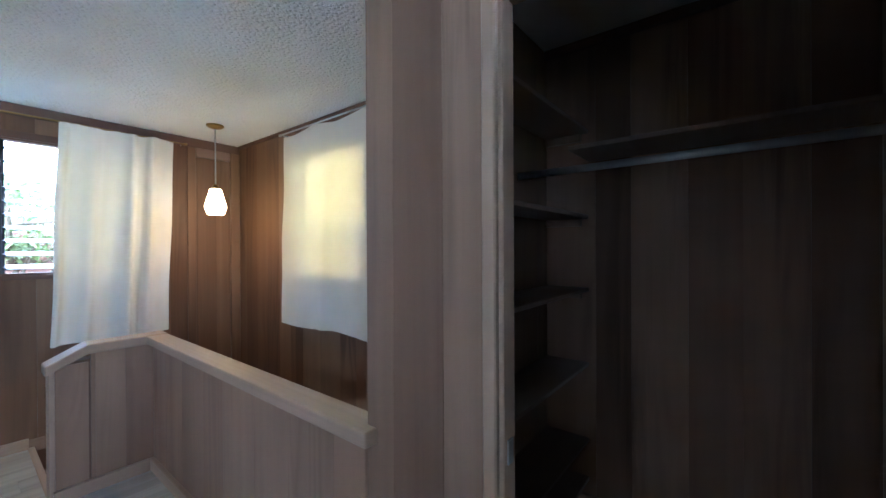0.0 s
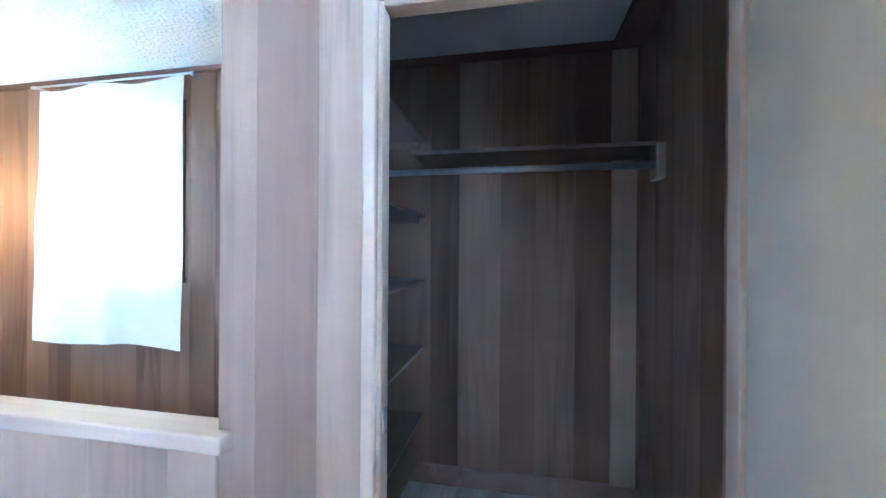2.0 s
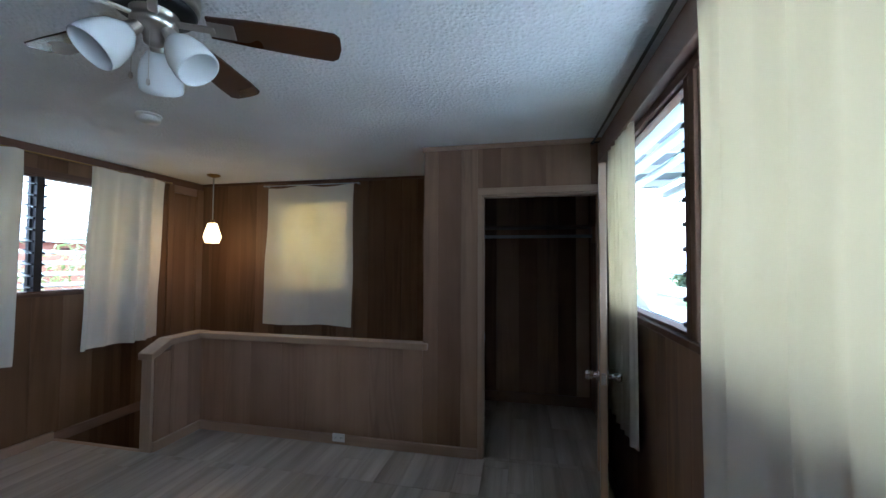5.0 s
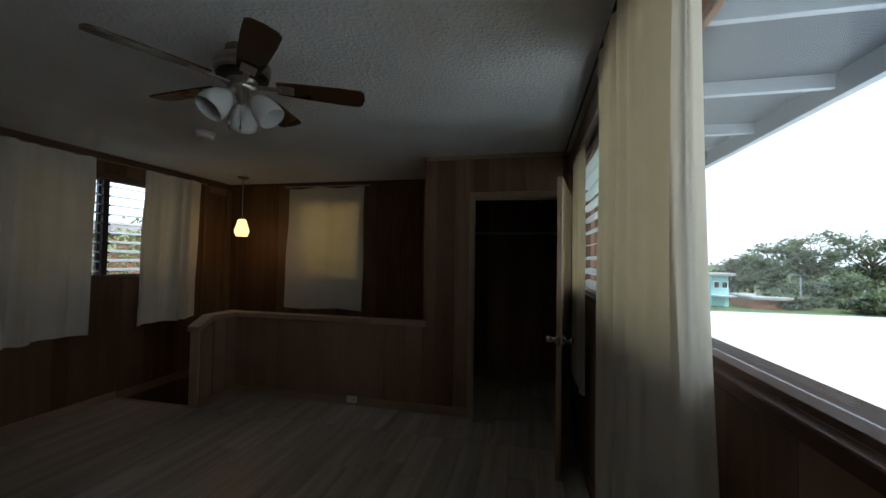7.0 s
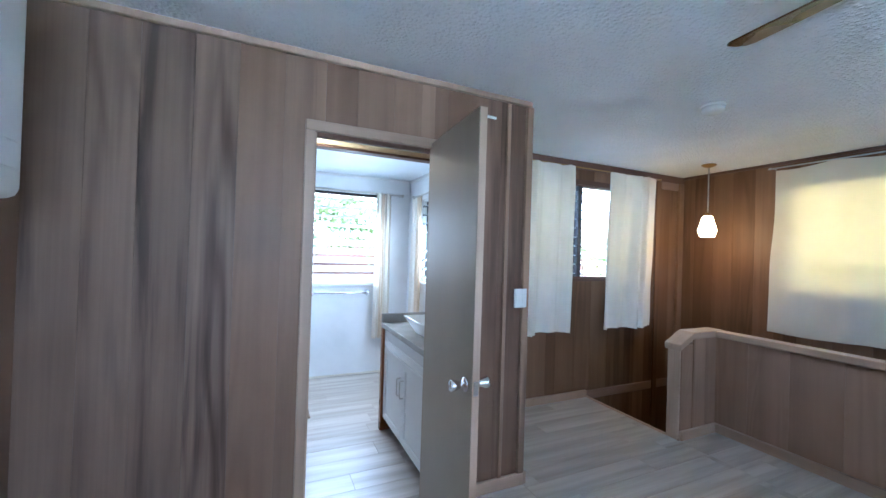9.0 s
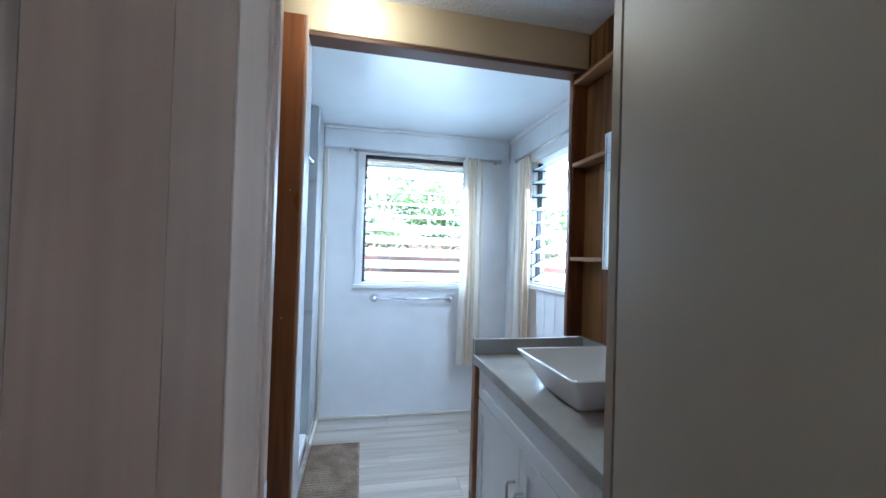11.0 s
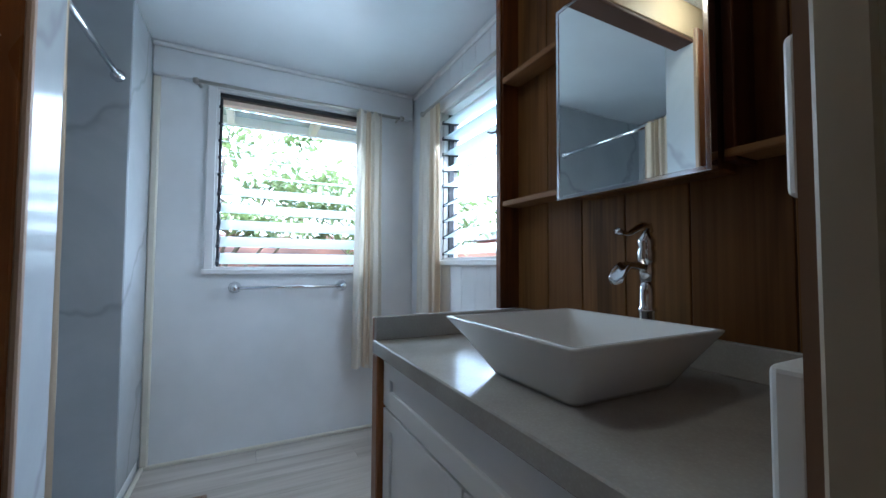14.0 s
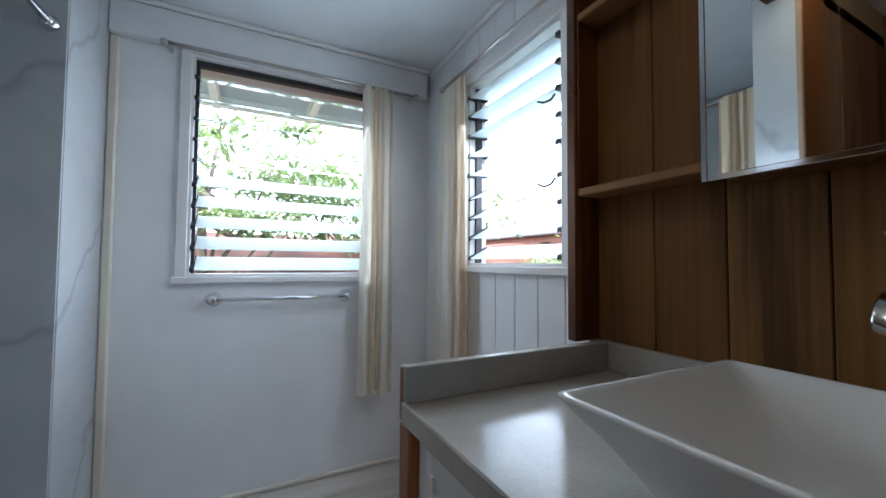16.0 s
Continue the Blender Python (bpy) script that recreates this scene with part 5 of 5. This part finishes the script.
rings = [ring_rect(bm, *q) for q in (
    (-3.52, -3.29, -1.238, -0.985, 0.8722, 0.02), (-3.528, -3.282, -1.245, -0.977, 0.882, 0.025), (-3.575, -3.252, -1.272, -0.945, 0.935, 0.02),
    (-3.624, -3.23, -1.296, -0.916, 0.976, 0.012), (-3.625, -3.229, -1.297, -0.915, 0.98, 0.012), (-3.616, -3.238, -1.288, -0.924, 0.981, 0.012), (-3.612, -3.242, -1.284, -0.928, 0.976, 0.015),
    (-3.56, -3.27, -1.255, -0.96, 0.925, 0.03), (-3.515, -3.305, -1.22, -0.99, 0.892, 0.04), (-3.46, -3.36, -1.15, -1.06, 0.886, 0.03))]
for p, q in zip(rings, rings[1:]):
    for i in range(len(p)):
        bm.faces.new((p[i], p[(i + 1) % len(p)], q[(i + 1) % len(p)], q[i]))
bm.faces.new(rings[0])
bm.faces.new(rings[-1])
bmesh.ops.recalc_face_normals(bm, faces=bm.faces)
part("bowl", bm, CERAMIC, basin, "", True)
part("drain", lathe(bmesh.new(), [(0.0, 0.889), (0.02, 0.889), (0.022, 0.887), (0.022, 0.8865)], (-3.41, -1.105, 0), 20), CHROME, basin, "chrome drain", True)

tap = thing("faucet", (-3.435, -0.862, 0.871), "tall chrome waterfall faucet with a curved lever", "faucet")
TX, TY = -3.425, -0.862
part("column", lathe(bmesh.new(), [(0.0, 0.872), (0.025, 0.872), (0.025, 0.878), (0.02, 0.884), (0.0185, 0.895), (0.0185, 0.988), (0.0212, 0.992), (0.0212, 0.998), (0.0178, 1.002), (0.0172, 1.04), (0.0155, 1.06)], (TX, TY, 0), 24), CHROME, tap, "", True)
part("body", lathe(bmesh.new(), [(0.0155, 1.06), (0.018, 1.085), (0.015, 1.1), (0.0205, 1.108), (0.021, 1.13), (0.0175, 1.14), (0.02, 1.146), (0.02, 1.158), (0.0135, 1.168), (0.0095, 1.18), (0.0, 1.184)], (TX, TY, 0), 24), CHROME, tap, "", True)
bm = bmesh.new()
path = [(0.0, 1.083, 0.011), (-0.03, 1.092, 0.012), (-0.055, 1.096, 0.014), (-0.078, 1.093, 0.017), (-0.097, 1.078, 0.019), (-0.108, 1.06, 0.019)]
rows = []
for dy, z, w in path:
    rows.append([bm.verts.new((TX + sx * w, TY + dy, z + dz)) for sx, dz in ((-1, 0.012), (-0.9, 0.0), (0, -0.006), (0.9, 0.0), (1, 0.012), (0.85, 0.012), (0, 0.0), (-0.85, 0.012))])
for p, q in zip(rows, rows[1:]):
    for i in range(8):
        bm.faces.new((p[i], p[(i + 1) % 8], q[(i + 1) % 8], q[i]))
bm.faces.new(rows[0])
bm.faces.new(rows[-1])
bmesh.ops.recalc_face_normals(bm, faces=bm.faces)
part("spout", bm, CHROME, tap, "open waterfall spout", True)
part("lever", tube(bmesh.new(), [(TX, TY + 0.018, 1.178), (TX, TY + 0.008, 1.192), (TX, TY - 0.012, 1.194), (TX, TY - 0.035, 1.184), (TX, TY - 0.06, 1.172), (TX, TY - 0.085, 1.172), (TX, TY - 0.1, 1.176)],
                   [0.006, 0.009, 0.009, 0.0075, 0.006, 0.006, 0.0075], 12), CHROME, tap, "curved lever handle", True)

# white grooved boards under and over the side window
plank_later(wall_bath_north, "y", -0.65, -1, [-5.41, -5.26, -5.11, -4.96, -4.82, -4.68, -4.54, -4.4, -4.26, -4.12, -4.022], 0, 2.305, [(-4.912, -4.258, 1.123, 2.032)], WHITE, 0.012, "board")

# ---- outdoors ----
ground = tagged(finish("ground", box(-900, 900, -900, 900, -2.95, -2.75, 0), GRASS), "grassy ground far below the upper storey", "ground", "", "structure")


def eave(name, at, label, boards):
    e = thing(name, at, label, "roof eave", "", "structure")
    for nm, b6, m in boards:
        part(nm, box(*b6, 0.003), m, e)
    return e


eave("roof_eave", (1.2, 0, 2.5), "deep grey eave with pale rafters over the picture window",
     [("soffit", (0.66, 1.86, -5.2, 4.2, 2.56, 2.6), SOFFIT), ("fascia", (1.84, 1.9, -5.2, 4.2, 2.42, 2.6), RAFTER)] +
     [("rafter", (0.66, 1.84, -4.52 + 0.81 * k, -4.482 + 0.81 * k, 2.475, 2.559), RAFTER) for k in range(11)])
eave("roof_eave", (-5.9, -1.5, 2.4), "pale eave with brown fascia over the bathroom window",
     [("soffit", (-6.3, -5.5, -4.0, -0.55, 2.28, 2.32), PALESOFFIT), ("fascia", (-6.35, -6.3, -4.0, -0.55, 2.215, 2.32), WHITE_TRIM), ("ledger", (-5.66, -5.6, -4.0, -0.55, 2.105, 2.2), PINKTRIM)] +
     [("rafter", (-6.3, -5.5, -3.7 + 0.61 * k, -3.65 + 0.61 * k, 2.19, 2.279), WHITE_TRIM) for k in range(6)])


roof = thing("lower_roof", (4, 0, 0.9), "flat white coated roof below the picture window", "roof")
part("deck", box(0.68, 13.0, -9.0, 2.7, 0.82, 0.9, 0.01), ROOFWHITE, roof)
part("fascia", box(0.68, 13.0, 2.7, 2.74, 0.7, 0.91, 0.005), RAFTER, roof)
part("support", box(0.7, 12.9, -8.9, 2.6, -2.75, 0.82, 0), RAFTER, roof)


def leaf_cloud(count, centre, size, leaf, seed, long=2.2, clumps=40):
    """Single leaves set in clumps, with gaps between and an uneven outline."""
    r = random.Random(seed)
    v, f = [], []
    cl = []
    for _ in range(clumps):
        while True:
            p = Vector((r.uniform(-1, 1), r.uniform(-1, 1), r.uniform(-1, 1)))
            if 0.25 < p.length < 1:
                break
        cl.append((Vector((p.x * size[0], p.y * size[1], p.z * size[2])), r.uniform(0.14, 0.34)))
    for _ in range(count):
        c, k = r.choice(cl)
        p = Vector(centre) + c + Vector((r.gauss(0, 1) * size[0], r.gauss(0, 1) * size[1], r.gauss(0, 0.7) * size[2])) * k * 0.55
        d = Vector((r.uniform(-1, 1), r.uniform(-1, 1), r.uniform(-0.9, 0.35))).normalized()
        s = d.cross(Vector((r.uniform(-0.4, 0.4), r.uniform(-0.4, 0.4), 1))).normalized()
        n = d.cross(s)
        w = leaf * r.uniform(0.7, 1.3)
        h = w * long
        i = len(v)
        v += [p, p + d * h * 0.45 + s * w * 0.5 + n * w * 0.12, p + d * h, p + d * h * 0.45 - s * w * 0.5 + n * w * 0.12]
        f += [(i, i + 1, i + 2), (i, i + 2, i + 3)]
    return v, f, cl


def tree(at, height, crown, count, leaf, seed, label, mat, trunk=0.12, long=2.2, clumps=40):
    t = thing("tree", at, label, "tree")
    v, f, cl = leaf_cloud(count, (0, 0, height), crown, leaf, seed, long, clumps)
    me = bpy.data.meshes.new("crown")
    me.from_pydata(v, [], f)
    me.materials.append(mat)
    ob = new("crown", me)
    ob.parent = t
    r = random.Random(seed + 1)
    bm = bmesh.new()
    bend = [Vector((r.uniform(-0.1, 0.1) * k, r.uniform(-0.1, 0.1) * k, height * k / 4 * 0.95)) for k in range(5)]
    tube(bm, bend, [trunk, trunk * 0.85, trunk * 0.7, trunk * 0.55, trunk * 0.35], 9)
    for c, k in cl[:14]:
        base = bend[2].lerp(bend[4], r.random())
        end = Vector((0, 0, height)) + c
        mid = base.lerp(end, 0.5) + Vector((0, 0, -0.06 * height * r.random()))
        tube(bm, [base, mid, end], [trunk * 0.4, trunk * 0.25, trunk * 0.08], 6)
    part("trunk", bm, BARK, t, "", True, True)
    return t


bank = bmesh.new()
nx, ny = 40, 60
g = [[bank.verts.new((-7.5 - 9 * i / nx, -14 + 30 * j / ny, -2.7 + 4.35 * min(1.0, 2.2 * i / nx) ** 0.8 + 0.3 * noise.noise((i * 0.3, j * 0.3, 0)) + 0.1 * noise.noise((i * 1.1, j * 1.1, 3)))) for j in range(ny + 1)] for i in range(nx + 1)]
for i in range(nx):
    for j in range(ny):
        bank.faces.new((g[i][j], g[i][j + 1], g[i + 1][j + 1], g[i + 1][j]))
tagged(finish("hillside", bank, SOIL, None, True), "bare red earth bank rising behind the house", "hillside", "", "structure")
tree((-9.4, -2.2, -1.6), 3.95, (1.4, 2.4, 0.85), 3200, 0.075, 31, "leafy green tree behind the bathroom", LEAF, 0.1, 2.6, 46)
tree((-9.8, 1.0, -1.4), 3.5, (1.4, 2.2, 0.85), 2700, 0.075, 32, "leafy green tree beside the red bank", LEAF, 0.1, 2.6, 40)
tree((-8.6, -4.2, -2.0), 4.3, (1.0, 1.6, 0.85), 2400, 0.068, 33, "leafy green tree behind the bathroom", LEAF, 0.09, 2.6, 30)
tree((-8.2, 4.5, -2.4), 3.4, (1.3, 1.8, 1.3), 2600, 0.065, 34, "bright green shrub outside the alcove window", LEAF, 0.08, 2.6, 30)
house = thing("house", (-13.0, 9.0, -2.75), "neighbouring red house with a grey roof", "house")
part("wall", box(-16, -11.5, 6.5, 13, -2.75, 2.0, 0.02), BRICKRED, house)
part("roof", box(-16.4, -11.1, 6.1, 13.4, 2.0, 2.35, 0.04), FARROOF, house)
for y in (7.5, 9.4, 11.3):
    w = part("window", box(-11.5, -11.46, y, y + 1.0, 0.5, 1.5, 0.004), WHITE_TRIM, house)
    part("pane", box(-11.46, -11.455, y + 0.07, y + 0.93, 0.57, 1.43, 0), DARKMETAL, w)

house = thing("house", (18.9, 42.0, -2.75), "distant turquoise two-storey house with a grey roof", "house")
part("wall", box(17.6, 19.1, 40, 41.5, -2.75, 0.2, 0.02), TEAL, house)
part("roof", box(17.2, 19.5, 39.4, 42.1, 0.2, 0.5, 0.05), FARROOF, house)
part("balcony", box(17.6, 19.3, 38.9, 40, -1.75, -1.6, 0.01), RAFTER, house)
for k in range(2):
    w = part("window", box(17.8 + 0.7 * k, 18.3 + 0.7 * k, 39.95, 40, -1.0, -0.3, 0.004), WHITE_TRIM, house)
    part("pane", box(17.85 + 0.7 * k, 18.25 + 0.7 * k, 39.94, 39.95, -0.93, -0.37, 0), DARKMETAL, w)
house = thing("house", (22.0, 41.0, -2.75), "distant low grey roofed house before the trees", "house")
part("wall", box(20.6, 23.4, 39, 43, -2.75, -1.9, 0.02), BRICKRED, house)
part("roof", box(20.4, 23.7, 38.6, 43.4, -1.9, -1.6, 0.05), FARROOF, house)
pole = thing("street_lamp", (25.6, 41.0, -2.75), "tall grey street lamp post", "street lamp")
part("post", tube(bmesh.new(), [(25.6, 41, -2.75), (25.6, 41, 0.3)], [0.07, 0.05], 10), RAFTER, pole)
part("arm", tube(bmesh.new(), [(25.6, 41, 0.3), (25.2, 41, 0.5), (24.6, 41, 0.5)], 0.035, 8), RAFTER, pole)
for x, y, z, c, n, sd in ((22.6, 47, 0.2, (2.0, 2.0, 1.7), 2200, 41), (25.0, 48, 0.6, (2.4, 2.4, 2.3), 3000, 42), (28.2, 49, 1.3, (3.0, 2.6, 2.9), 3600, 43), (32, 49, 1.9, (3.6, 3.0, 3.3), 4000, 44), (36.5, 48, 1.8, (3.8, 3.2, 3.3), 4000, 45),
                          (24.0, 40, -1.9, (2.4, 1.6, 0.8), 1500, 52), (27.0, 43, -1.4, (2.6, 1.8, 1.3), 2200, 46), (29.5, 38, -1.8, (3.0, 1.6, 0.9), 1500, 53), (35.0, 37, -1.6, (3.4, 1.8, 1.1), 1700, 54), (41.0, 35, -1.5, (3.6, 2.0, 1.2), 1700, 55), (31.0, 43, -1.2, (3.0, 1.8, 1.6), 2200, 49), (42, 46, 2.2, (4.2, 3.4, 3.5), 3600, 47), (20.0, 52, -0.4, (2.0, 2.0, 1.4), 1400, 48), (48, 42, 2.4, (4.5, 3.6, 3.6), 3400, 50), (54, 36, 2.4, (4.5, 3.6, 3.6), 3000, 51)):
    tree((x, y, -2.75), z + 2.75, c, n, 0.23, sd, "broad dark green tree in the distance", HAZYLEAF, 0.3, 1.6, 60)

# ---- pieces of walls and floor ----
for args in PLANKS:
    lay_planks(*args)

rects = [(-5.395, -2.96, -3.1, -0.65), (-2.96, -2.93, -2.018, -1.403), (-2.93, 0.53, -3.1, -0.705), (-3.93, 0.53, -0.705, 0.83), (-2.93, 0.53, 0.83, 1.3), (-0.38, 0.47, 1.3, 1.352), (-0.797, 0.62, 1.352, 2.578)]
rnd = random.Random(77)
wide, x = 0.18, -5.4
while x < 0.66:
    y = -3.2 - rnd.uniform(0, 1.1)
    while y < 2.6:
        y2 = y + 1.22
        for r in rects:
            a, b, c, d = max(x, r[0]), min(x + wide, r[1]), max(y, r[2]), min(y2, r[3])
            if b - a > 0.004 and d - c > 0.004:
                part("plank", box(a + 0.0006, b - 0.0006, c + 0.0006, d - 0.0006, -0.012, 0.0, 0.0012), LAMINATE, floor)
        y = y2
    x += wide
